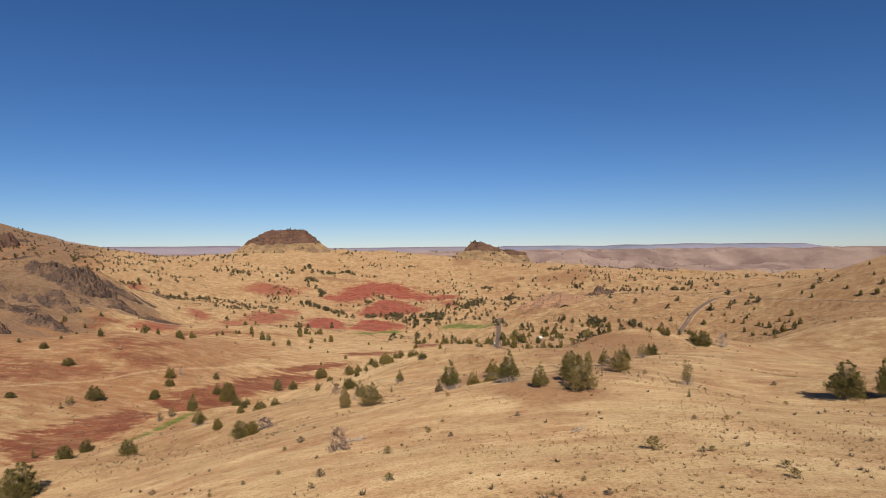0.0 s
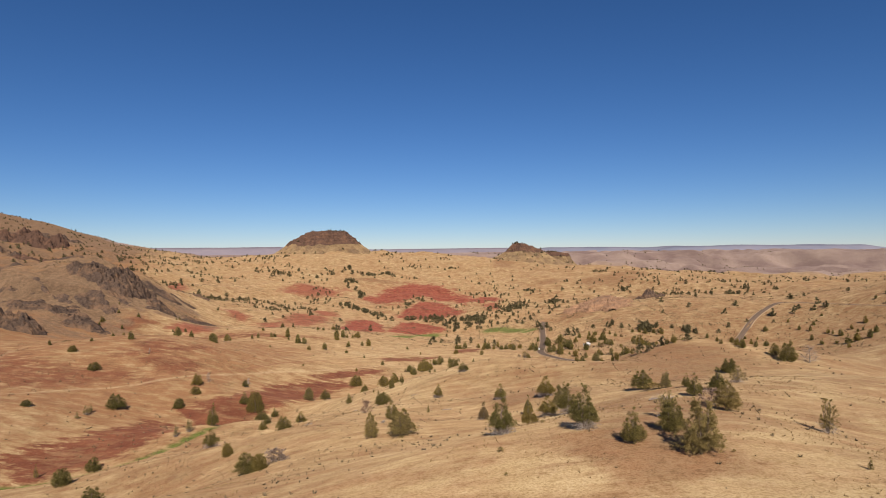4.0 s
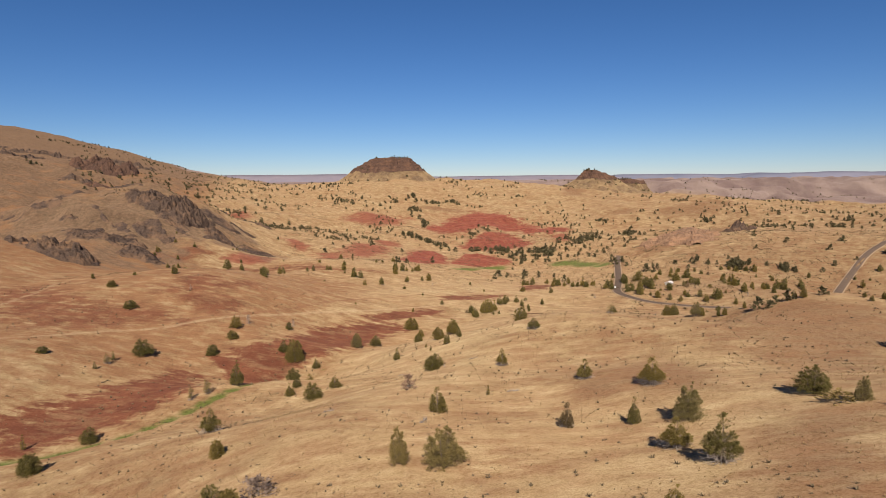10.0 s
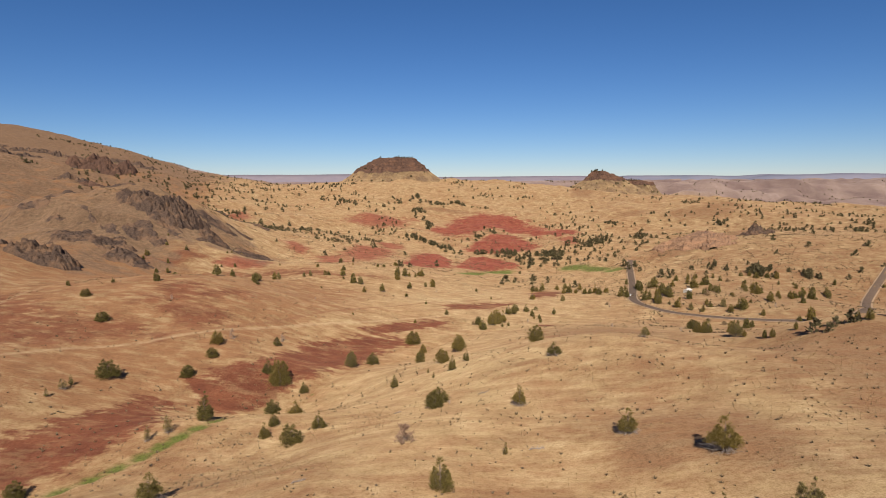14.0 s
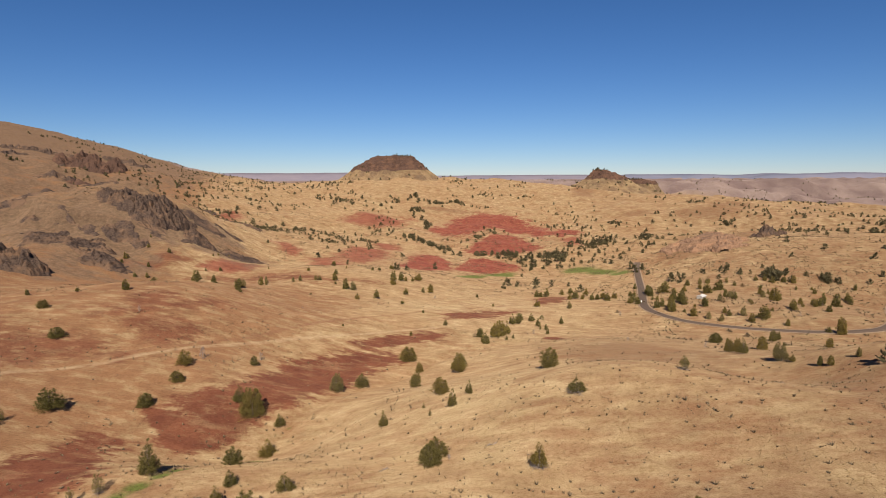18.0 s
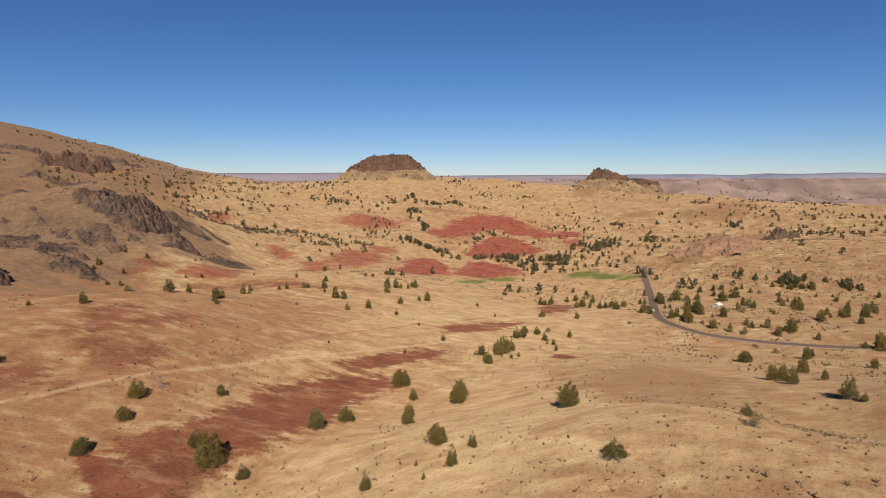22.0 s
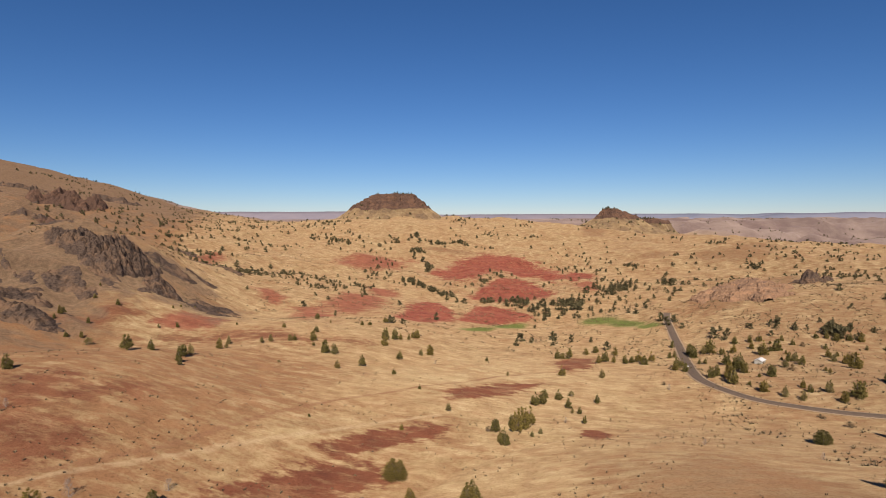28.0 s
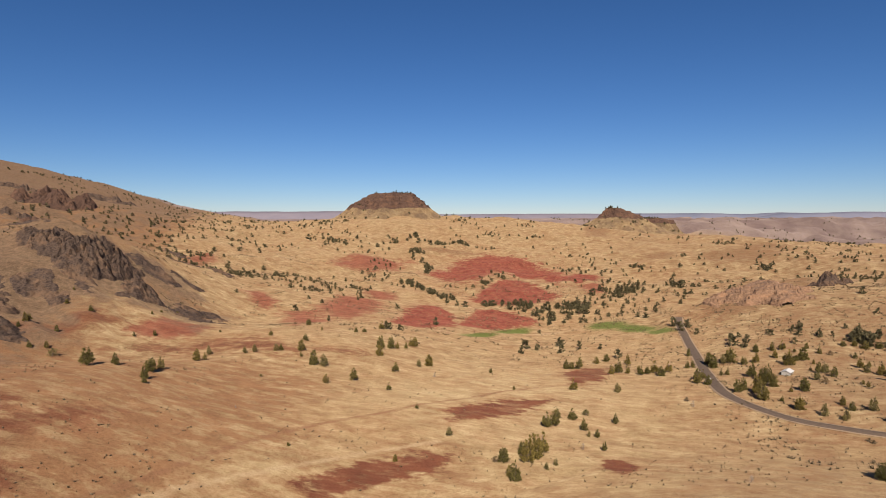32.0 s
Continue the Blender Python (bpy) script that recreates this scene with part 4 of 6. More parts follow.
def dead_skirt(rng, count, reach):
    """Bare grey lower branches, bent down towards the ground."""
    pieces = []
    for k in range(count):
        a, r, z = rng.random() * 2 * math.pi, reach * (0.5 + 0.6 * rng.random()), 0.04 + 0.24 * rng.random()
        c, w = math.cos(a), math.sin(a)
        line = [np.array([c * r * q, w * r * q, z + 0.04 * q - (0.12 + 0.5 * (z - 0.04)) * q * q * rng.random()]) for q in np.linspace(0, 1, 4)]
        pieces.append(tube([(p[0], p[1], max(0.012, p[2])) for p in line], [0.008, 0.006, 0.004, 0.001], 4))
        for j in range(3):
            q = line[1 + j % 3] * 0.9
            d = np.array([c, w, 0.1]) * 0.09 + rng.normal(0, 0.06, 3)
            pieces.append(tube([q, q + d * 0.5, q + d], [0.004, 0.003, 0.001], 3))
    return pieces


def juniper(seed, style, leaf, label, boughs=26, per_bough=26, size=0.05):
    """A tree one metre high and wide, to be scaled where it stands."""
    rng = np.random.default_rng(seed)
    tree = new("juniper_tree")
    tagged(tree, label, "tree", "junipers on the hills")
    some = lobes(rng, style)
    pieces = stems(rng, 0.8, 0.34, 10, 0.028, 0.05)
    for x, y, foot, top, r, point in some[:7]:
        pieces.append(tube([(0, 0, 0.04), (x * 0.6, y * 0.6, 0.3 * top), (x, y, 0.85 * top)], [0.016, 0.011, 0.003], 5))
    v, f = joined(pieces)
    part("trunk", mesh_from("trunk", v, f, BARK), tree)
    places, ways = [], []
    thin = 0.45 if style == "sparse" else 1.0
    for x, y, foot, top, r, point in some:
        tall = top - foot
        p, w = crown_points(rng, max(6, int(boughs * thin * (0.5 + tall))), per_bough, r / tall, 0.02, point)
        places.append(p * tall + (x, y, foot))
        ways.append(w)
    p, w = np.concatenate(places), np.concatenate(ways)
    v, f = quads(rng, p, w, size * (0.6 + 0.8 * rng.random(len(p))), 0.2)
    part("crown", mesh_from("crown", v, f, leaf, False), tree)
    if style in ("skirt", "sparse", "brownish"):
        v, f = joined(dead_skirt(rng, 80 if style == "skirt" else 34, 0.44))
        part("dead_skirt", mesh_from("dead_skirt", v, f, DEAD_WOOD), tree, "bare grey lower branches")
    return tree


def dead_tree(seed, label):
    rng = np.random.default_rng(seed)
    tree = new("dead_tree")
    tagged(tree, label, "tree", "bare trees")
    pieces = stems(rng, 0.9, 0.5, 26, 0.03, 0.05)
    v, f = joined(pieces[:1])
    part("trunk", mesh_from("trunk", v, f, DEAD_WOOD), tree)
    twigs = []
    for k in range(150):
        a, t = rng.random() * 2 * math.pi, 0.1 + 0.85 * rng.random()
        r = 0.42 * (1.1 - t) * rng.random() ** 0.5
        q = np.array([math.cos(a) * r, math.sin(a) * r, t * 0.9])
        d = np.array([math.cos(a), math.sin(a), 0.5]) * 0.12 * (0.5 + rng.random()) + rng.normal(0, 0.03, 3)
        twigs.append(tube([q, q + d * 0.5, q + d + (0, 0, 0.03)], [0.006, 0.004, 0.001], 3))
    v, f = joined(pieces[1:] + twigs)
    part("branches", mesh_from("branches", v, f, DEAD_WOOD), tree)
    return tree


def bush(seed, leaf, label, name="sagebrush"):
    rng = np.random.default_rng(seed)
    ob = new(name)
    tagged(ob, label, "bush", "brush on the flats")
    v, f = joined(stems(rng, 0.5, 0.5, 8, 0.03, 0.05))
    part("stems", mesh_from("stems", v, f, DEAD_WOOD), ob)
    p, w = crown_points(rng, 44, 12, 0.75, 0.06, 2.2)
    v, f = quads(rng, p, w, 0.13 * (0.6 + 0.8 * rng.random(len(p))), 0.22)
    tagged(part("twig_crown", mesh_from("twig_crown", v, f, leaf, False), ob), kind="stuff")
    return ob


LABELS = {
    "cone": "green juniper tree with a dense pointed crown",
    "broad": "broad green juniper tree with several tops",
    "round": "round bushy green juniper tree",
    "skirt": "green juniper tree over bare grey lower branches",
    "slim": "small slender green juniper",
    "pale": "olive-grey juniper tree with an open crown",
    "broadpale": "large olive juniper tree with several tops",
    "sparse": "thin olive juniper tree with dry twigs",
    "brownish": "small brownish juniper tree with dying foliage",
}
LEAVES = {"pale": PALE_LEAF, "broadpale": PALE_LEAF, "sparse": PALE_LEAF, "brownish": BROWN_LEAF}


def kinds_of(styles, variants, boughs, per_bough, size, seed):
    return {style: [juniper(seed + 10 * k + j, style, LEAVES.get(style, LEAF), LABELS[style], boughs, per_bough, size) for j in range(variants)] for k, style in enumerate(styles)}


NEAR_KINDS = kinds_of(LABELS, 3, 36, 48, 0.025, 100)
FAR_KINDS = kinds_of(["cone", "broad", "round", "pale"], 3, 13, 9, 0.11, 300)
GREEN_KINDS = NEAR_KINDS["cone"] + NEAR_KINDS["broad"] + NEAR_KINDS["round"]
FAR_GREEN_KINDS = FAR_KINDS["cone"] + FAR_KINDS["broad"] + FAR_KINDS["round"]
PALE_KINDS, FAR_PALE_KINDS = NEAR_KINDS["pale"], FAR_KINDS["pale"]
DEAD_KINDS = [dead_tree(31, "bare grey dead juniper with many twigs"), dead_tree(32, "leafless grey tree standing in dry grass")]
BUSH_KINDS = [bush(41, SAGE, "low grey-brown brush in the dry grass"), bush(42, PALE_LEAF, "low olive brush in the dry grass")]
SHRUB_KINDS = [bush(43, MAUVE_TWIG, "leafless pinkish-grey shrub on the slope", "dead_shrub"), bush(44, MAUVE_TWIG, "leafless pinkish-grey shrub on the slope", "dead_shrub")]

NEAR_SKIRT = [  # x, y, height, width
    (20.0, 73.4, 6.8, 4.4), (8.8, 80.5, 6.6, 4.4), (27.9, 123.3, 7.1, 5.2), (25.4, 135.5, 5.3, 5.1), (-77.9, 184.7, 6.6, 5.8),
    (33.7, 188.1, 7.3, 6.7), (20.0, 206.7, 5.9, 4.9), (-3.2, 238.6, 6.2, 4.2), (8.4, 277.1, 4.8, 5.3),
]
NEAR_BROWNISH = [  # x, y, height, width
    (11.0, 160.0, 5.5, 3.3),
]
NEAR_CONE = [  # x, y, height, width
    (23.9, 62.8, 4.8, 3.3), (15.8, 100.4, 4.4, 3.2), (54.6, 118.0, 5.1, 3.8), (62.9, 125.6, 5.7, 4.4), (61.7, 140.5, 3.7, 2.4),
    (23.5, 157.9, 5.7, 2.7), (-17.0, 175.3, 6.5, 4.6), (-62.2, 242.4, 4.9, 4.6), (-49.6, 292.4, 5.6, 3.2), (-27.7, 292.9, 6.4, 3.1),
    (42.8, 299.1, 3.6, 3.2), (-23.3, 302.1, 4.7, 2.7), (-95.7, 320.3, 5.2, 4.6), (-115.9, 330.1, 7.3, 5.6), (-92.7, 301.7, 6.7, 6.1),
    (-77.7, 246.2, 4.4, 3.8), (-77.0, 237.7, 4.9, 3.6), (-104.4, 254.3, 10.5, 6.0),
]
NEAR_PALE = [  # x, y, height, width
    (-18.8, 137.5, 6.9, 4.1), (59.8, 149.6, 4.8, 3.1), (32.6, 154.2, 7.8, 5.8), (-86.0, 361.1, 9.1, 6.9),
]
NEAR_BROAD = [  # x, y, height, width
    (-65.3, 60.0, 6.8, 7.0), (30.2, 66.8, 5.2, 3.6), (97.0, 70.5, 9.0, 4.8), (92.0, 75.5, 9.2, 7.8), (-60.6, 88.7, 3.9, 4.2),
    (-47.4, 128.1, 5.7, 5.6), (57.2, 160.8, 6.4, 6.8), (-130.5, 207.5, 5.9, 5.6), (-27.6, 253.6, 5.5, 6.7), (154.8, 269.0, 6.8, 5.6),
    (-175.7, 303.9, 8.9, 10.2), (-154.3, 357.0, 7.6, 7.3), (-78.6, 376.3, 7.3, 6.9), (-131.0, 376.9, 5.4, 4.2), (-35.0, 387.9, 10.7, 7.1),
    (-35.4, 400.5, 8.4, 7.8), (-85.6, 263.7, 5.4, 6.3), (-66.7, 231.4, 6.5, 6.6),
]
NEAR_BUSH = [  # x, y, height, width
    (57.2, 151.2, 1.9, 4.2),
]
NEAR_ROUND = [  # x, y, height, width
    (-44.1, 127.5, 4.3, 4.3), (-64.0, 161.3, 4.2, 3.8), (-120.3, 172.9, 5.8, 6.6), (115.8, 232.0, 6.3, 7.0), (-28.0, 247.4, 5.4, 6.6),
    (155.2, 259.0, 8.7, 8.8), (-202.4, 274.5, 3.3, 5.2), (-33.9, 312.2, 6.2, 6.5), (-149.1, 320.1, 6.2, 6.8), (-107.4, 322.6, 12.8, 10.3),
    (4.3, 337.7, 8.2, 7.8), (-148.4, 340.7, 5.1, 6.7), (-51.3, 361.7, 5.6, 5.2), (-223.3, 366.2, 5.5, 8.3), (-53.1, 375.2, 5.4, 4.8),
    (-257.3, 398.3, 4.9, 6.8), (-66.0, 428.8, 9.0, 9.5), (112.5, 487.2, 6.8, 8.6),
]
NEAR_SPARSE = [  # x, y, height, width
    (33.7, 78.0, 4.6, 3.9), (60.8, 82.0, 6.6, 3.3), (73.6, 137.9, 5.0, 4.1), (-177.4, 281.2, 5.3, 3.8), (39.4, 286.5, 4.4, 3.1),
    (-109.9, 242.1, 6.4, 3.5), (-113.0, 236.7, 5.8, 2.7),
]
NEAR_BARE = [  # x, y, height, width
    (165.6, 259.9, 9.0, 9.3), (-151.6, 367.9, 6.5, 3.8), (-132.5, 387.8, 4.6, 3.3),
]
NEAR_BROADPALE = [  # x, y, height, width
    (30.2, 57.4, 7.1, 5.6), (49.5, 92.2, 5.9, 5.1), (-11.1, 135.5, 7.4, 7.9),
]
NEAR_DEADBUSH = [  # x, y, height, width
    (-9.5, 36.4, 3.3, 2.0), (50.9, 100.4, 3.2, 3.1), (-41.5, 132.7, 3.4, 4.0), (-29.4, 206.0, 4.6, 3.2),
]
NEAR_SLIM = [  # x, y, height, width
    (47.2, 53.3, 1.5, 0.9), (-6.3, 199.1, 3.0, 1.7), (-147.3, 200.9, 5.3, 2.3), (-176.2, 271.6, 3.6, 2.3), (-179.0, 287.6, 4.4, 3.3),
    (-34.3, 289.1, 2.4, 1.6), (-37.6, 298.4, 2.1, 1.7),
]
GREEN_SPUR_TREES = [  # x, y, height
    (146.6, 288.9, 4.1), (146.2, 282.2, 5.0),
]
PALE_SPUR_TREES = [  # x, y, height
    (156.3, 289.0, 4.1),
]
BUSH_SPUR_TREES = [  # x, y, height
    (43.4, 34.5, 0.7), (25.7, 17.0, 1.5), (28.4, 22.8, 0.5), (34.6, 8.4, 0.8), (33.0, 4.7, 0.9),
    (16.3, 44.1, 0.7), (5.6, 36.1, 0.6), (25.7, 40.2, 0.4), (30.1, 15.2, 0.6), (31.3, 15.5, 0.6),
    (15.0, 6.3, 0.4), (11.5, 3.4, 0.4), (15.8, 2.4, 0.6), (25.1, 2.1, 0.3), (54.4, 22.6, 0.5),
    (48.2, 39.9, 0.4), (39.3, 35.5, 0.6), (90.2, 97.4, 1.0), (76.2, 71.5, 0.8), (65.2, 45.2, 0.5),
    (-2.7, 29.1, 0.9), (-2.1, 13.6, 0.8), (2.5, 43.4, 0.4), (-1.0, 33.4, 0.4), (5.1, 46.4, 0.5),
    (2.8, 40.8, 0.7), (7.0, 55.4, 0.4), (7.3, 65.6, 0.7), (16.6, 89.1, 0.6), (43.4, 66.3, 0.4),
    (34.3, 57.9, 0.4), (29.5, 82.8, 0.6),
]
BUSH_GULLY_TREES = [  # x, y, height
    (-9.8, 21.3, 0.9), (-10.0, 16.8, 0.5), (-19.4, 26.2, 0.5), (-15.7, 27.8, 0.5), (-18.5, 45.4, 0.6),
    (-12.1, 34.0, 0.4), (-16.8, 49.2, 1.0), (-22.7, 24.5, 0.5), (-33.8, 36.1, 0.7), (-48.0, 64.6, 0.6),
]
GREEN_EAST_TREES = [  # x, y, height
    (114.5, 490.8, 6.4), (123.7, 446.7, 7.9), (174.5, 480.1, 6.5), (213.1, 543.9, 13.5), (207.7, 548.9, 5.2),
    (189.7, 569.3, 5.8), (179.2, 586.5, 11.6), (168.8, 580.5, 8.0), (214.4, 619.1, 8.6), (225.0, 626.3, 4.1),
    (240.7, 643.0, 6.4), (263.2, 651.7, 13.1), (233.7, 602.7, 5.9), (101.2, 683.8, 8.8), (106.2, 689.7, 7.4),
    (119.4, 649.7, 9.3), (113.8, 644.3, 9.2), (124.7, 640.6, 13.0), (142.6, 677.7, 11.4), (140.1, 655.2, 9.4),
    (133.4, 603.4, 8.2), (153.6, 643.8, 9.1), (144.9, 641.5, 4.4), (158.6, 609.0, 5.9), (130.5, 619.8, 3.7),
    (114.8, 494.2, 5.6), (140.6, 297.4, 2.9), (148.0, 297.1, 3.5), (478.6, 683.8, 4.5), (483.6, 682.3, 5.1),
    (435.4, 681.5, 8.3), (442.5, 666.5, 5.6),
]
GREEN_EAST_TREES_B = [  # x, y, height
    (221.8, 673.0, 12.6), (212.2, 611.6, 7.4), (235.6, 629.0, 6.5), (119.8, 302.2, 4.9), (118.5, 307.4, 3.6),
    (158.7, 599.8, 5.6), (103.6, 320.5, 3.5), (101.6, 663.3, 7.5), (140.4, 665.4, 13.5), (122.0, 626.3, 12.4),
    (195.6, 658.8, 3.5), (183.9, 592.9, 8.6), (195.4, 610.9, 3.9), (231.0, 644.3, 6.3), (241.2, 635.9, 7.0),
    (157.5, 515.1, 8.5), (165.5, 526.6, 6.3),
]
PALE_EAST_TREES = [  # x, y, height
    (116.8, 412.7, 5.2), (169.1, 598.3, 8.9), (194.5, 650.7, 4.3), (141.4, 593.1, 7.9), (149.0, 586.6, 6.6),
    (139.4, 290.2, 2.8), (424.2, 619.1, 7.5), (177.0, 678.8, 6.9),
]
DEAD_EAST_TREES = [  # x, y, height
    (206.6, 589.4, 4.4),
]
BUSH_EAST_TREES = [  # x, y, height
    (143.6, 555.7, 1.9), (150.3, 538.3, 3.1), (176.7, 667.6, 4.1), (144.3, 552.6, 2.0),
]
GREEN_HOUSE_TREES = [  # x, y, height
    (297.0, 742.2, 8.9), (322.4, 743.0, 9.6), (201.0, 752.9, 12.0), (237.9, 841.7, 7.8), (244.2, 818.7, 6.6),
    (230.4, 841.0, 6.4), (208.4, 833.5, 5.9), (371.5, 901.0, 7.3), (343.2, 942.0, 8.8), (260.8, 794.3, 8.5),
    (266.9, 790.0, 8.4), (280.0, 793.2, 8.4), (302.2, 778.5, 4.1), (328.3, 796.7, 6.3), (336.7, 801.8, 5.5),
    (338.4, 797.8, 8.4), (123.1, 787.6, 8.0), (109.0, 739.0, 5.9), (113.9, 742.1, 6.0), (129.7, 753.4, 11.8),
    (147.8, 757.8, 13.5), (171.3, 828.3, 7.7), (180.8, 836.3, 5.1), (174.9, 803.2, 8.5), (209.5, 842.8, 4.7),
    (238.0, 846.4, 7.8), (244.9, 822.5, 7.5), (129.4, 709.8, 5.2), (140.3, 693.0, 11.8), (154.2, 747.6, 7.3),
    (165.7, 753.7, 8.4), (191.3, 787.3, 7.8),
]
GREEN_HOUSE_TREES_B = [  # x, y, height
    (199.0, 786.0, 8.8), (196.2, 753.3, 5.0), (204.7, 776.5, 5.2), (216.0, 803.0, 5.8), (191.9, 708.2, 9.0),
    (190.4, 717.0, 4.0), (273.9, 836.3, 5.3), (285.6, 835.4, 5.3), (251.3, 794.0, 7.1), (270.8, 810.1, 10.9),
    (274.1, 797.7, 12.4), (244.4, 761.8, 5.0), (243.2, 739.9, 4.8), (320.9, 872.1, 6.0), (143.5, 922.8, 11.3),
    (156.9, 920.5, 9.0), (157.7, 886.2, 6.4), (128.0, 992.0, 7.5), (405.4, 857.6, 8.1), (436.2, 890.2, 8.4),
    (449.1, 928.7, 3.5), (389.4, 812.0, 7.6), (419.7, 823.6, 4.6), (346.6, 782.0, 7.4), (391.2, 771.0, 5.8),
    (403.5, 763.5, 4.3), (458.3, 826.9, 10.9), (447.8, 806.3, 4.5), (460.6, 794.1, 6.0), (425.2, 784.5, 9.6),
    (455.8, 760.6, 7.9), (460.6, 745.0, 7.0),
]
GREEN_HOUSE_TREES_C = [  # x, y, height
    (443.0, 713.3, 8.0), (493.0, 833.4, 7.0), (498.9, 834.4, 7.0), (526.2, 836.7, 9.4), (519.0, 806.8, 9.1),
    (498.7, 782.8, 5.1), (484.0, 770.6, 4.3), (464.5, 715.8, 7.4), (464.1, 706.4, 6.0), (463.5, 691.4, 9.1),
    (482.1, 699.5, 6.5), (529.0, 908.2, 9.4), (554.7, 916.2, 6.0), (605.8, 890.8, 5.8), (167.8, 812.7, 9.2),
    (182.8, 819.4, 7.0), (178.6, 787.8, 8.2), (184.5, 739.6, 13.2), (218.5, 785.7, 6.7), (230.1, 826.9, 5.4),
    (290.2, 793.5, 9.7), (323.9, 752.5, 10.6), (194.6, 692.2, 7.8), (129.4, 743.7, 11.2), (144.9, 902.0, 10.2),
    (185.3, 765.4, 8.1), (221.8, 771.5, 6.5), (262.9, 805.7, 8.0), (280.9, 804.8, 8.5), (299.0, 765.4, 6.9),
    (203.0, 740.0, 4.1), (233.0, 732.7, 8.1),
]
GREEN_HOUSE_TREES_D = [  # x, y, height
    (236.7, 713.1, 9.7), (240.6, 710.1, 9.6), (281.0, 711.4, 13.4),
]
PALE_HOUSE_TREES = [  # x, y, height
    (198.6, 711.1, 7.5), (142.4, 758.7, 8.5), (124.1, 706.6, 5.2), (196.4, 708.9, 7.5), (230.2, 718.3, 7.6),
    (367.7, 795.3, 6.0), (419.7, 717.5, 7.4), (284.6, 774.2, 5.1),
]
BUSH_HOUSE_TREES = [  # x, y, height
    (181.6, 798.4, 2.9), (228.7, 767.4, 4.1), (451.5, 774.5, 2.9), (482.6, 784.3, 2.2),
]
GREEN_FLAT_TREES = [  # x, y, height
    (-57.6, 411.6, 6.3), (-292.7, 428.2, 4.5), (-264.9, 433.5, 3.9), (-367.1, 624.4, 7.8), (-349.1, 631.1, 5.3),
    (-239.1, 440.5, 7.0), (-349.1, 666.2, 6.0), (-204.8, 514.6, 7.9), (89.8, 381.1, 7.4), (92.9, 396.4, 7.4),
    (90.1, 398.9, 7.1), (10.8, 635.9, 8.0), (-44.4, 673.0, 3.9), (-10.4, 551.7, 8.6), (-6.1, 555.9, 9.0),
    (-3.7, 569.7, 5.3), (3.9, 568.4, 6.6), (8.7, 553.9, 6.7), (13.9, 544.3, 4.7), (13.8, 518.6, 4.8),
    (26.8, 570.5, 6.2), (-30.6, 491.1, 6.8), (-20.6, 493.3, 11.1), (-23.0, 503.5, 6.3), (-18.0, 499.1, 11.4),
    (-14.2, 509.3, 10.0), (-25.9, 469.7, 8.6), (-27.9, 474.1, 4.8), (-367.4, 628.0, 5.8),
]
GREEN_FLAT_TREES_B = [  # x, y, height
    (-364.7, 615.7, 4.3), (-339.4, 596.1, 5.4), (-330.7, 600.4, 6.0), (-377.1, 675.9, 4.9), (-387.7, 696.9, 3.1),
    (-238.5, 518.9, 9.9), (-230.8, 529.9, 6.8), (-213.1, 532.6, 7.9), (-199.1, 505.9, 3.9), (-222.9, 594.2, 8.2),
    (-185.8, 637.2, 5.1), (-173.9, 643.3, 8.6), (-169.6, 631.6, 4.2), (-180.3, 669.8, 5.5), (-155.9, 616.8, 10.7),
    (-124.0, 597.1, 8.3), (-127.1, 684.1, 10.9), (-123.1, 663.2, 8.9), (-121.1, 692.5, 10.1), (-117.6, 698.4, 5.8),
    (-105.4, 631.7, 6.8), (-99.8, 586.2, 4.8), (-76.9, 550.3, 3.4), (-88.3, 667.9, 9.2), (-116.6, 475.0, 2.0),
    (-73.7, 478.9, 3.3), (-292.7, 658.8, 4.6), (-255.4, 685.7, 2.3), (-211.6, 679.9, 5.7), (91.8, 339.9, 3.4),
    (94.2, 325.4, 3.8), (95.7, 321.3, 3.8),
]
GREEN_FLAT_TREES_C = [  # x, y, height
    (96.0, 666.9, 8.8),
]
PALE_FLAT_TREES = [  # x, y, height
    (90.0, 344.5, 8.0), (38.8, 638.6, 6.9), (-27.3, 625.4, 3.2), (9.9, 543.9, 3.7), (-13.6, 484.6, 3.3),
    (-9.5, 490.6, 3.4), (-56.0, 514.6, 4.7), (-214.5, 543.3, 7.3), (-221.1, 600.5, 5.2), (-232.2, 625.9, 7.0),
    (-207.5, 627.5, 5.6), (-202.5, 631.7, 6.2), (-189.3, 636.5, 5.7), (-149.4, 617.5, 8.8), (-136.4, 582.2, 6.1),
    (-94.0, 659.4, 5.8), (-302.1, 648.3, 3.9),
]
DEAD_FLAT_TREES = [  # x, y, height
    (-208.4, 407.2, 4.2), (96.2, 452.0, 3.4), (4.3, 518.6, 3.7), (57.7, 468.7, 3.0), (-79.9, 637.2, 3.3),
    (-154.5, 506.6, 1.7), (77.6, 611.0, 4.6),
]
BUSH_FLAT_TREES = [  # x, y, height
    (12.2, 578.5, 3.4), (76.8, 621.7, 2.5), (-33.9, 490.0, 2.6), (-318.0, 590.4, 5.3), (-173.0, 575.6, 1.9),
]
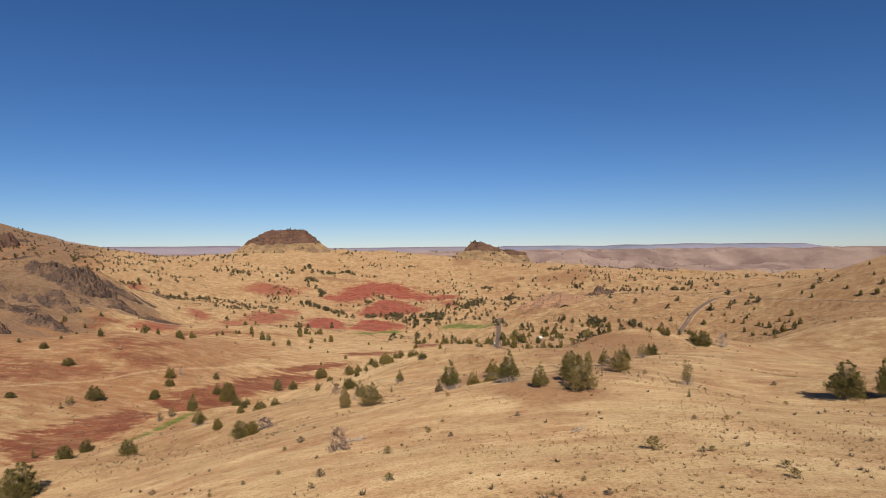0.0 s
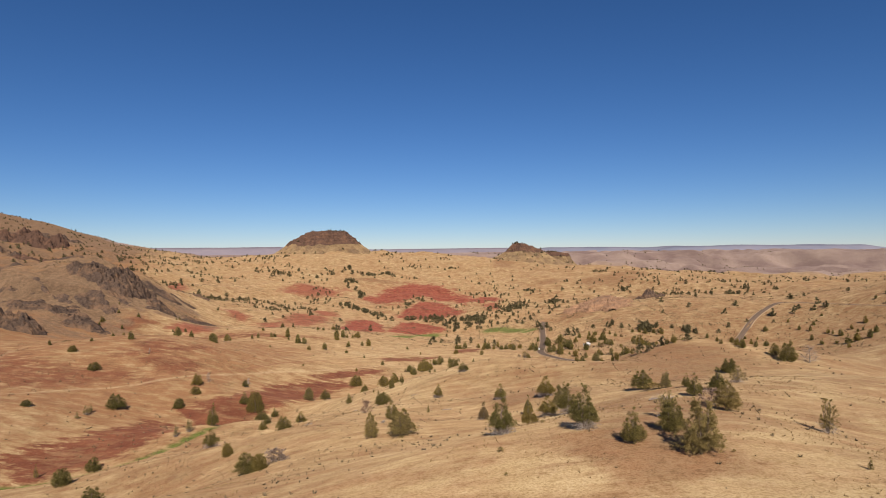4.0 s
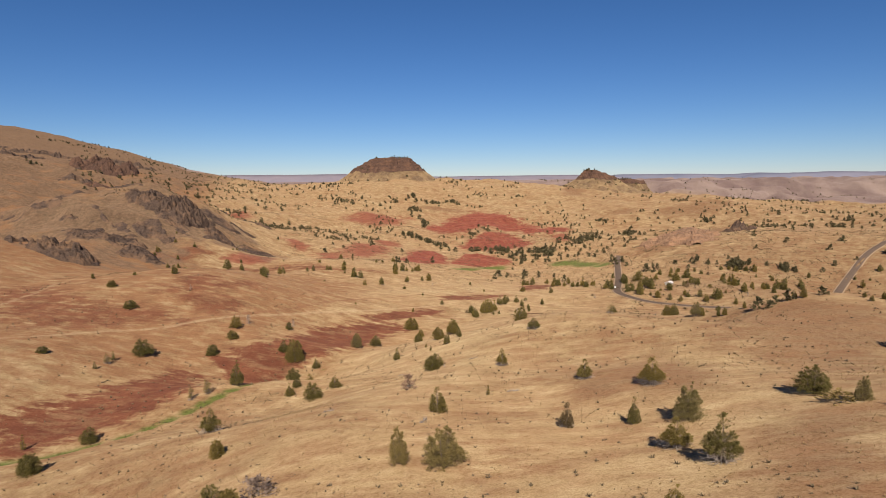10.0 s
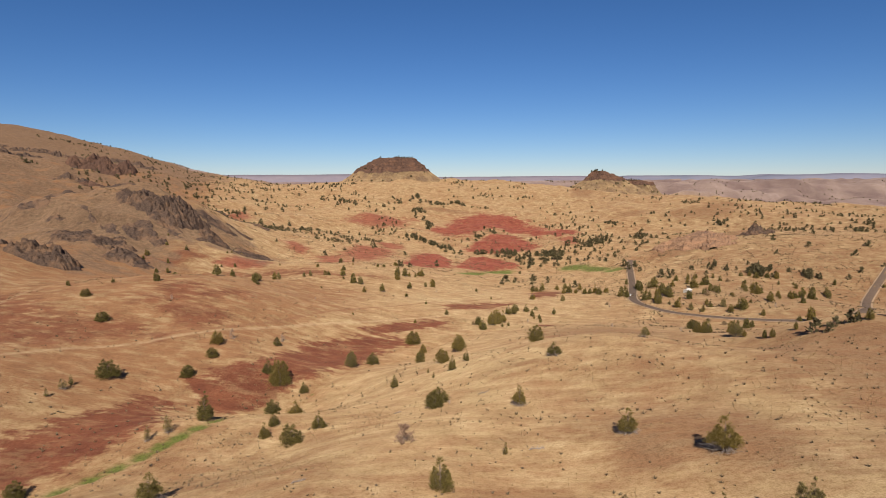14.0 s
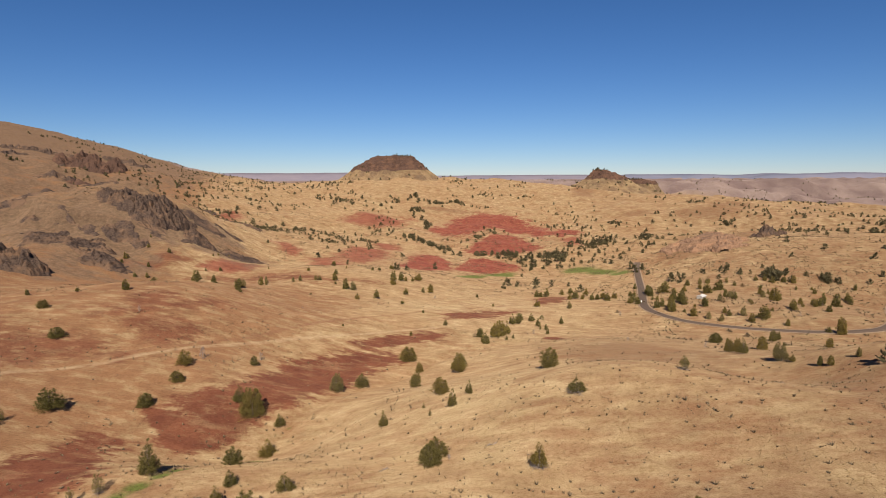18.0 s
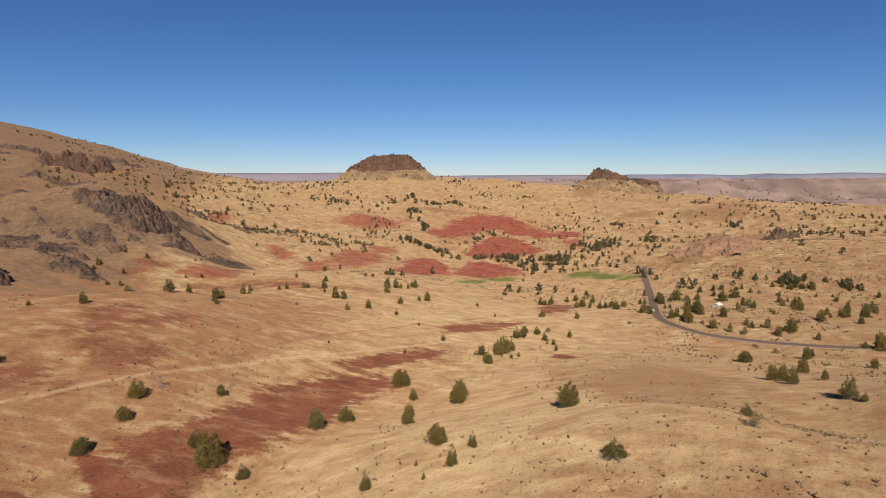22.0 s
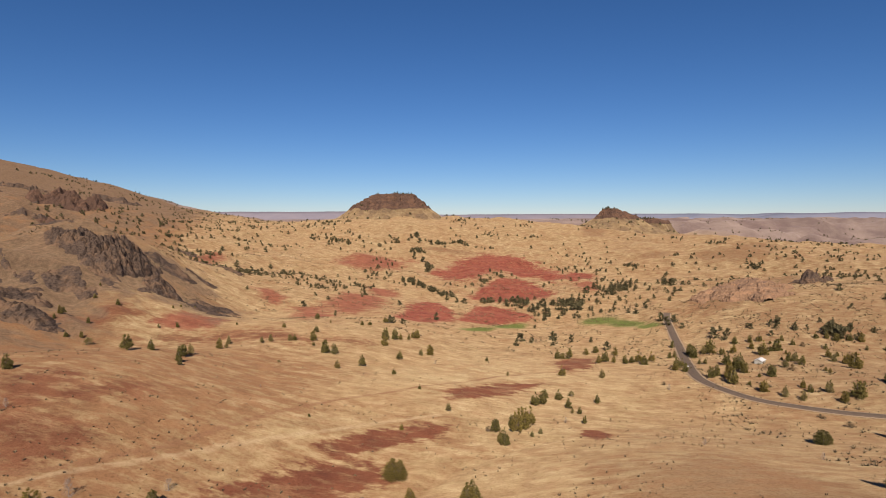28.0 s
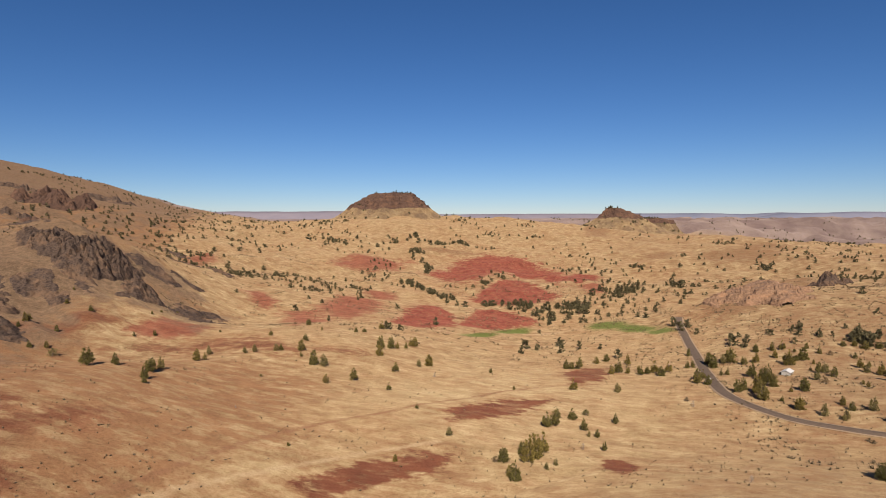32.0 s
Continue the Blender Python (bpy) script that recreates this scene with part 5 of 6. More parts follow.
GREEN_VALLEY_TREES = [  # x, y, height
    (-18.0, 829.4, 8.9), (-21.6, 801.9, 7.7), (-6.4, 823.7, 6.8), (17.0, 863.3, 9.7), (16.2, 818.1, 9.4),
    (35.8, 852.2, 8.3), (57.0, 854.0, 5.8), (1.1, 968.0, 5.0), (13.8, 727.0, 8.2), (17.9, 727.4, 5.9),
    (23.3, 727.3, 9.9), (42.3, 769.9, 7.1), (52.4, 783.0, 7.3), (45.0, 704.6, 7.8), (50.9, 710.4, 11.0),
    (57.8, 708.7, 6.9), (67.4, 764.1, 9.5), (66.8, 707.6, 7.8), (72.5, 712.4, 6.6), (78.6, 716.9, 10.1),
    (80.9, 704.8, 8.0), (90.6, 723.3, 9.0), (-112.1, 706.2, 5.9), (-110.5, 719.1, 8.4), (-108.0, 723.5, 8.4),
    (-321.9, 701.2, 3.4), (-327.9, 723.5, 3.9), (-327.6, 746.8, 3.7), (-273.4, 890.7, 7.0), (-211.5, 762.4, 6.3),
    (-160.1, 734.8, 4.5), (-154.2, 740.1, 5.3),
]
GREEN_VALLEY_TREES_B = [  # x, y, height
    (-150.8, 789.6, 8.5), (-147.4, 795.1, 7.8), (-144.9, 797.9, 6.6), (-175.4, 981.6, 6.2), (-116.9, 908.5, 9.3),
    (-229.8, 997.3, 5.4), (-260.5, 945.2, 5.0), (-280.5, 954.1, 5.1), (-258.9, 988.8, 3.7), (-350.6, 907.9, 4.8),
    (69.4, 727.9, 4.8), (65.9, 806.0, 8.4),
]
PALE_VALLEY_TREES = [  # x, y, height
    (-216.2, 834.8, 5.9), (-184.8, 720.1, 3.4), (-135.5, 799.7, 5.9),
]
GREEN_HILL_TREES = [  # x, y, height
    (20.0, 1032.4, 11.9), (16.5, 1045.0, 9.3), (35.0, 1061.2, 11.1), (45.5, 1058.3, 12.0), (56.3, 1059.9, 12.0),
    (64.0, 1057.2, 12.0), (-35.8, 1083.1, 11.6), (-24.6, 1084.0, 11.6), (-16.2, 1075.2, 8.6), (-1.3, 1055.6, 12.0),
    (8.3, 1066.5, 10.1), (16.0, 1080.7, 12.0), (-97.5, 1073.6, 8.7), (-127.7, 1112.5, 7.9), (-109.4, 1078.4, 8.7),
    (168.1, 1073.6, 6.6), (146.3, 1021.6, 9.4), (121.5, 1002.8, 6.1), (202.3, 1155.2, 9.1), (210.4, 1153.5, 12.0),
    (192.5, 1069.6, 5.5), (178.6, 1183.1, 5.0), (86.6, 1166.9, 12.0), (-325.6, 1199.0, 5.5), (-319.7, 1031.3, 4.5),
    (-330.2, 1021.3, 5.6), (-304.1, 1196.1, 6.8), (-277.3, 1246.0, 5.7), (-256.3, 1269.7, 7.2), (-442.3, 1117.7, 8.3),
    (-436.7, 1178.8, 8.1), (-463.4, 1105.3, 5.0),
]
GREEN_HILL_TREES_B = [  # x, y, height
    (-513.2, 1150.0, 6.6), (-522.2, 1108.3, 4.4), (-614.3, 1186.9, 7.0), (-651.7, 1228.8, 10.9), (-648.0, 1286.0, 7.7),
    (-499.2, 1304.0, 7.7), (-372.8, 1118.9, 6.3), (-214.6, 1214.7, 8.2), (-206.3, 1217.4, 8.9), (-196.8, 1210.0, 8.8),
    (-189.0, 1211.3, 8.1), (-174.8, 1177.6, 9.2), (-162.8, 1162.5, 7.7), (-153.8, 1143.7, 7.6), (-143.4, 1136.1, 7.5),
    (-193.7, 1343.4, 12.0), (-195.9, 1383.2, 12.0), (-226.8, 1502.0, 12.0), (-247.5, 1510.6, 12.0), (-257.9, 1636.8, 12.0),
    (-281.0, 1657.6, 12.0), (-228.1, 1630.8, 12.0), (-211.7, 1637.0, 12.0), (-526.5, 1278.9, 7.5), (-434.2, 1540.3, 12.0),
    (-422.7, 1548.3, 11.1), (-410.5, 1554.5, 11.2), (-441.8, 1506.5, 9.0), (-484.4, 1363.4, 8.1), (-342.2, 1580.8, 9.4),
    (-398.0, 1611.9, 9.7), (-494.2, 1551.0, 11.2),
]
GREEN_HILL_TREES_C = [  # x, y, height
    (-615.5, 1313.4, 7.8), (-602.9, 1384.3, 6.6), (-630.4, 1554.4, 9.5), (-591.1, 1649.5, 8.1), (434.4, 1029.5, 6.8),
]
GREEN_DRAW_TREES = [  # x, y, height
    (444.1, 649.0, 10.3), (466.3, 645.6, 11.5), (483.2, 820.6, 8.1), (508.1, 814.1, 7.2), (474.3, 760.6, 6.8),
    (501.8, 704.3, 9.8), (386.0, 745.2, 10.4), (168.6, 302.1, 4.2), (453.5, 648.5, 11.6), (483.7, 661.5, 9.2),
]
GREEN_RISE_TREES = [  # x, y, height
    (586.2, 781.9, 9.0), (608.9, 799.2, 8.3), (614.8, 781.4, 6.5), (629.1, 789.0, 6.6), (577.0, 679.5, 8.6),
    (584.2, 661.8, 8.4), (674.8, 785.4, 6.6), (567.1, 777.7, 6.5), (562.1, 750.4, 7.0), (608.3, 681.6, 8.7),
    (587.5, 716.3, 6.0), (632.6, 725.8, 5.3),
]
GREEN_TREES = GREEN_RISE_TREES + GREEN_DRAW_TREES + GREEN_SPUR_TREES + GREEN_EAST_TREES + GREEN_EAST_TREES_B + GREEN_HOUSE_TREES + GREEN_HOUSE_TREES_B + GREEN_HOUSE_TREES_C + GREEN_HOUSE_TREES_D + GREEN_FLAT_TREES + GREEN_FLAT_TREES_B + GREEN_FLAT_TREES_C + GREEN_VALLEY_TREES + GREEN_VALLEY_TREES_B + GREEN_HILL_TREES + GREEN_HILL_TREES_B + GREEN_HILL_TREES_C
PALE_TREES = PALE_SPUR_TREES + PALE_EAST_TREES + PALE_HOUSE_TREES + PALE_FLAT_TREES + PALE_VALLEY_TREES
DEAD_TREES = DEAD_EAST_TREES + DEAD_FLAT_TREES
BUSH_TREES = BUSH_SPUR_TREES + BUSH_GULLY_TREES + BUSH_EAST_TREES + BUSH_HOUSE_TREES + BUSH_FLAT_TREES


# trees beyond this line are too far off to tell apart and join the woods
LAST_SINGLE_TREE = 795
FAR_ROWS = []


def stand(kinds, far_kinds, rows, seed):
    rng = np.random.default_rng(seed)
    rows = np.array(rows)
    z = sheet_at(rows[:, 0], rows[:, 1])
    for k, ((x, y, h), level) in enumerate(zip(rows, z)):
        if y > LAST_SINGLE_TREE and h > 2.5:
            FAR_ROWS.append((x, y, h))
            continue
        turn, fat = rng.random() * 360, (0.62 + 0.32 * rng.random() if kinds is not BUSH_KINDS else 1.0)
        some = kinds if y < 420 else far_kinds
        m = pose(x, y, level - 0.02 * h, 0, 0, turn) @ Matrix.Diagonal((h * fat, h * fat, h, 1))
        copy_thing(some[rng.integers(len(some))], m)


def stand_near(kinds, rows, seed):
    """Trees close to the camera's way, each with its own height and width."""
    rng = np.random.default_rng(seed)
    rows = np.array(rows)
    for (x, y, h, w), level in zip(rows, sheet_at(rows[:, 0], rows[:, 1])):
        copy_thing(kinds[rng.integers(len(kinds))], pose(x, y, level - 0.02 * h, 0, 0, rng.random() * 360) @ Matrix.Diagonal((w * 1.22, w * 1.22, h, 1)))


stand_near(NEAR_KINDS["skirt"], NEAR_SKIRT, 11)
stand_near(NEAR_KINDS["brownish"], NEAR_BROWNISH, 12)
stand_near(NEAR_KINDS["cone"], NEAR_CONE, 13)
stand_near(NEAR_KINDS["pale"], NEAR_PALE, 14)
stand_near(NEAR_KINDS["broad"], NEAR_BROAD, 15)
stand_near(BUSH_KINDS[1:], NEAR_BUSH, 16)
stand_near(NEAR_KINDS["round"], NEAR_ROUND, 17)
stand_near(NEAR_KINDS["sparse"], NEAR_SPARSE, 18)
stand_near(DEAD_KINDS, NEAR_BARE, 19)
stand_near(NEAR_KINDS["broadpale"], NEAR_BROADPALE, 20)
stand_near(SHRUB_KINDS, NEAR_DEADBUSH, 21)
stand_near(NEAR_KINDS["slim"], NEAR_SLIM, 22)
stand(GREEN_KINDS, FAR_GREEN_KINDS, GREEN_TREES, 1)
stand(PALE_KINDS, FAR_PALE_KINDS, PALE_TREES, 2)
stand(DEAD_KINDS, DEAD_KINDS, DEAD_TREES, 3)
stand(BUSH_KINDS, BUSH_KINDS, BUSH_TREES, 4)
for kind in (*sum(NEAR_KINDS.values(), []), *sum(FAR_KINDS.values(), []), *DEAD_KINDS, *BUSH_KINDS, *SHRUB_KINDS):
    for child in list(kind.children):
        bpy.data.objects.remove(child)
    bpy.data.objects.remove(kind)

# ---- far trees, brush and grass tufts ----


def far_trees(name, places, heights, seed, leaf, label, levels=None):
    """Trees that stay far off, as one body of small pointed clumps with trunks."""
    rng = np.random.default_rng(seed)
    pieces_v, pieces_f, n = [], [], 0
    shapes = []
    for k in range(7):
        p, w = crown_points(rng, 26, 4, 0.38 + 0.12 * rng.random(), 0.03, 1.2 + 0.9 * rng.random())
        shapes.append(quads(rng, p, w, 0.25 * (0.6 + 0.8 * rng.random(len(p))), 0.27))
    if levels is None:
        levels = sheet_at(places[:, 0], places[:, 1])
    for (x, y), level, h in zip(places, levels, heights):
        v, f = shapes[rng.integers(len(shapes))]
        a = rng.random() * 2 * math.pi
        c, s = math.cos(a), math.sin(a)
        fat = h * (0.85 + 0.5 * rng.random())
        pieces_v.append(np.stack([(v[:, 0] * c - v[:, 1] * s) * fat + x, (v[:, 0] * s + v[:, 1] * c) * fat + y, v[:, 2] * h + level - 0.2], 1))
        pieces_f.append(f + n)
        n += len(v)
    return tagged(new(name, mesh_from(name, np.concatenate(pieces_v), np.concatenate(pieces_f), leaf, False)), label, "trees", kind="stuff")


rng = np.random.default_rng(77)
spots, sizes = [], []
for cx, cy, rx, ry, turn, count, tall in GROVES + MORE_GROVES + EDGE_GROVES:
    c, s = math.cos(radians(turn)), math.sin(radians(turn))
    for k in range(int(count * 1.3)):
        u, v = rng.normal(0, 0.55, 2)
        spots.append((cx + u * rx * c - v * ry * s, cy + u * rx * s + v * ry * c))
        sizes.append(tall * (0.65 + 0.55 * rng.random()))
for k in range(6500):
    y = 1010 + 1500 * rng.random() ** 1.2
    x = (rng.random() - 0.5) * 2 * (0.75 * y)
    if value_noise(np.array(x / 90), np.array(y / 120), 31.0) + 0.5 * rng.random() > 0.36 or x < -600 and rng.random() < 0.3:
        if outlines(np.array([x]), np.array([y]), RED_DOME + RED_CLAY, 0.12)[0] < 0.1 and (x < 150 or rng.random() < 0.55):
            spots.append((x, y))
            sizes.append(3.0 + 4.4 * rng.random() ** 1.3)
for k in range(700):
    y = 2350 + 1300 * rng.random()
    x = 150 + (0.55 * y - 150) * rng.random()
    if value_noise(np.array(x / 160), np.array(y / 160), 37.0) + 0.4 * rng.random() > 0.3:
        spots.append((x, y))
        sizes.append(4.0 + 3.0 * rng.random())
for x, y, h in FAR_ROWS:
    spots.append((x, y))
    sizes.append(h)
far_trees("distant_juniper_woods", np.array(spots), np.array(sizes), 5, FAR_LEAF, "scattered dark green junipers on the far hills")
spots = np.array(BUTTE_SPOTS)
far_trees("butte_junipers", spots[:, :2], 3.5 + 3.5 * rng.random(len(spots)), 6, FAR_LEAF, "small junipers scattered over the rocky buttes", spots[:, 2])


def tufts(name, count, area, size, leaf, seed, label, blades=7, squat=1.0):
    """Small dry plants: a few upright blades each, strewn over the ground."""
    rng = np.random.default_rng(seed)
    x0, x1, y0, y1 = area
    x, y = x0 + (x1 - x0) * rng.random(count * 3), y0 + (y1 - y0) * rng.random(count * 3)
    want = value_noise(x / 14, y / 14, seed + 0.5) + 0.6 * value_noise(x / 45, y / 45, seed + 1.5) + rng.random(count * 3) * 0.9
    best = np.argsort(-want)[:count]
    x, y = x[best], y[best]
    z = sheet_at(x, y)
    h = size * (0.5 + rng.random(count) ** 2 * 1.3)
    n = count * blades
    base = np.repeat(np.stack([x, y, z], 1), blades, 0)
    hh = np.repeat(h, blades)[:, None]
    a = rng.random(n) * 2 * math.pi
    out = np.stack([np.cos(a), np.sin(a), 0 * a], 1)
    across = np.stack([-np.sin(a), np.cos(a), 0 * a], 1)
    foot = base + out * hh * 0.35 * rng.random((n, 1))
    tip = foot + out * hh * (0.25 + 0.6 * rng.random((n, 1))) + np.array([0, 0, squat]) * hh * (0.5 + 0.5 * rng.random((n, 1)))
    v = np.stack([foot - across * hh * 0.2 - (0, 0, 0.03), foot + across * hh * 0.2 - (0, 0, 0.03), tip + across * hh * 0.05, tip - across * hh * 0.06], 1)
    return tagged(new(name, mesh_from(name, v.reshape(-1, 3), np.arange(4 * n).reshape(n, 4), leaf, False)), label, "grass", kind="stuff")


STRAW = leaf_material("straw_grass", (0.22, 0.15, 0.078), (0.38, 0.265, 0.14))
tufts("dry_grass_tufts", 26000, (-120, 120, -20, 330), 0.18, STRAW, 61, "tufts of dry straw-coloured grass", 5)
SAGE_CLUMP = leaf_material("dusty_sagebrush", (0.15, 0.105, 0.073), (0.26, 0.19, 0.125))
tufts("crest_sagebrush", 170, (55, 190, 10, 290), 0.42, SAGE_CLUMP, 66, "dusty grey-brown sagebrush clumps on the crest", 26, 0.5)
tufts("slope_sagebrush", 800, (-115, 0, 50, 260), 0.26, SAGE_CLUMP, 67, "small dusty sagebrush clumps on the slope", 18, 0.55)
tufts("gully_brush", 220, (-190, -70, 190, 460), 0.42, SAGE_CLUMP, 68, "dark brush clumps on the red bank", 24, 0.6)
tufts("low_brush", 3000, (-130, 120, -20, 330), 0.30, SAGE, 62, "low grey-brown brush strewn over the slope", 9)
tufts("flat_brush", 6000, (-330, 200, 220, 760), 0.5, SAGE, 63, "low brown brush strewn over the flats", 7)
tufts("east_brush", 9000, (90, 640, 430, 1050), 0.85, SAGE, 64, "grey-brown brush on the slopes beside the road", 8)
tufts("hill_brush", 9000, (-520, 420, 740, 1350), 1.0, SAGE, 65, "dark low brush on the valley hills", 8)

# ---- fallen wood ----


def fallen_branch(seed):
    rng = np.random.default_rng(seed)
    ob = new("fallen_branch")
    tagged(ob, "bleached dead branch lying in dry grass", "branch", "fallen wood")
    v, f = joined([tube([(-0.5, 0, 0.03), (-0.2, 0.03, 0.05), (0.2, -0.02, 0.06), (0.5, 0.04, 0.04)], [0.035, 0.03, 0.022, 0.008])])
    part("bough", mesh_from("bough", v, f, DEAD_WOOD), ob)
    pieces = []
    for k in range(34):
        x = rng.random() - 0.45
        d = np.array([0.12 + 0.1 * rng.random(), rng.normal(0, 0.17), abs(rng.normal(0, 0.12))])
        pieces.append(tube([(x, 0, 0.04), np.array([x, 0, 0.04]) + d * 0.6, np.array([x, 0, 0.05]) + d + (0.02, 0, 0.02)], [0.012, 0.008, 0.002], 4))
    v, f = joined(pieces)
    part("twig_crown", mesh_from("twig_crown", v, f, DEAD_WOOD), ob)
    return ob


WOOD_PLACES = [(45.7, 114.3, 5.0, 8), (67, 290, 2.6, 160), (0.2, 202.6, 3.2, 20), (-19, 165, 3.0, 75), (-45, 181, 2.6, 40), (-3, 240, 3.2, 130), (-24, 250, 2.6, 100), (-14, 255, 2.6, 30), (-40, 250, 2.4, 60), (21.5, 31, 2.4, 50), (-8, 42, 3.0, 25)]
logs = [fallen_branch(5), fallen_branch(6)]
for k, (x, y, size, turn) in enumerate(WOOD_PLACES):
    copy_thing(logs[k % 2], pose(x, y, float(sheet_at(x, y)[0]), 0, 0, turn) @ Matrix.Scale(size, 4))
for log in logs:
    for child in list(log.children):
        bpy.data.objects.remove(child)
    bpy.data.objects.remove(log)

# ---- house among the trees ----


def block(name, x0, x1, y0, y1, z0, z1, mat, parent, bevel=0.03, label=""):
    bm = bmesh.new()
    bmesh.ops.create_cube(bm, size=1.0)
    for v in bm.verts:
        v.co = Vector((x0 + (v.co.x + 0.5) * (x1 - x0), y0 + (v.co.y + 0.5) * (y1 - y0), z0 + (v.co.z + 0.5) * (z1 - z0)))
    if bevel:
        bmesh.ops.bevel(bm, geom=bm.edges[:], offset=bevel, segments=1, affect="EDGES")
    data = bpy.data.meshes.new(name)
    bm.to_mesh(data)
    bm.free()
    data.materials.append(mat)
    return part(name, data, parent, label)


SIDING = plain_material("weathered_siding", (0.30, 0.27, 0.24), (0.42, 0.38, 0.34), 3.0)
ROOFING = plain_material("pale_metal_roof", (0.50, 0.47, 0.46), (0.64, 0.61, 0.60), 1.5, 0.6)
WOOD_DOOR = plain_material("brown_door", (0.14, 0.08, 0.05), (0.2, 0.12, 0.08), 3.0)
WHITE_PAINT = plain_material("white_car_paint", (0.78, 0.78, 0.77), (0.84, 0.84, 0.83), 0.8, 0.3, 0.0)
RUBBER = plain_material("tyre_rubber", (0.02, 0.02, 0.02), (0.035, 0.035, 0.035), 4.0)
GLASS, nodes, links, shade = material("dark_glass", 0.08)
shade.inputs["Base Color"].default_value, shade.inputs["Specular IOR Level"].default_value = (0.02, 0.025, 0.03, 1), 0.5

house = tagged(new("house"), "small single-storey house with a pale metal roof among junipers", "house")
block("wall", -5, 5, -3.2, 3.2, -0.4, 2.6, SIDING, house)
bm = bmesh.new()
rows = [(-5.6, -3.9, 2.45), (-5.6, 0, 4.2), (-5.6, 3.9, 2.45), (5.6, -3.9, 2.45), (5.6, 0, 4.2), (5.6, 3.9, 2.45)]
low = [bm.verts.new(r) for r in rows]
high = [bm.verts.new((x, y, z + 0.18)) for x, y, z in rows]
for a, b, c, d in ((0, 1, 4, 3), (1, 2, 5, 4)):
    bm.faces.new([high[a], high[b], high[c], high[d]])
    bm.faces.new([low[d], low[c], low[b], low[a]])
for a, b in ((0, 1), (1, 2), (2, 5), (5, 4), (4, 3), (3, 0)):
    bm.faces.new([low[a], low[b], high[b], high[a]])
bmesh.ops.recalc_face_normals(bm, faces=bm.faces[:])
roof_data = bpy.data.meshes.new("roof")
bm.to_mesh(roof_data)
bm.free()
roof_data.materials.append(ROOFING)
roof = part("roof", roof_data, house, "pale metal roof")
block("chimney", 2.0, 2.7, 0.6, 1.3, 3.6, 5.0, SIDING, roof)
block("gable", -4.95, -4.75, -2.6, 2.6, 2.55, 3.1, SIDING, house)
block("door", -0.5, 0.5, -3.28, -3.18, 0.0, 2.05, WOOD_DOOR, house, 0.01)
for x in (-3.2, 2.8):
    frame_ob = block("window", x - 0.8, x + 0.8, -3.28, -3.17, 0.9, 2.1, WHITE_PAINT, house, 0.01)
    block("pane", x - 0.7, x + 0.7, -3.31, -3.27, 1.0, 2.0, GLASS, frame_ob, 0.0)
house.matrix_basis = pose(168, 702, float(sheet_at(168, 702)[0]) + 0.3, 0, 0, 52) @ Matrix.Scale(0.85, 4)

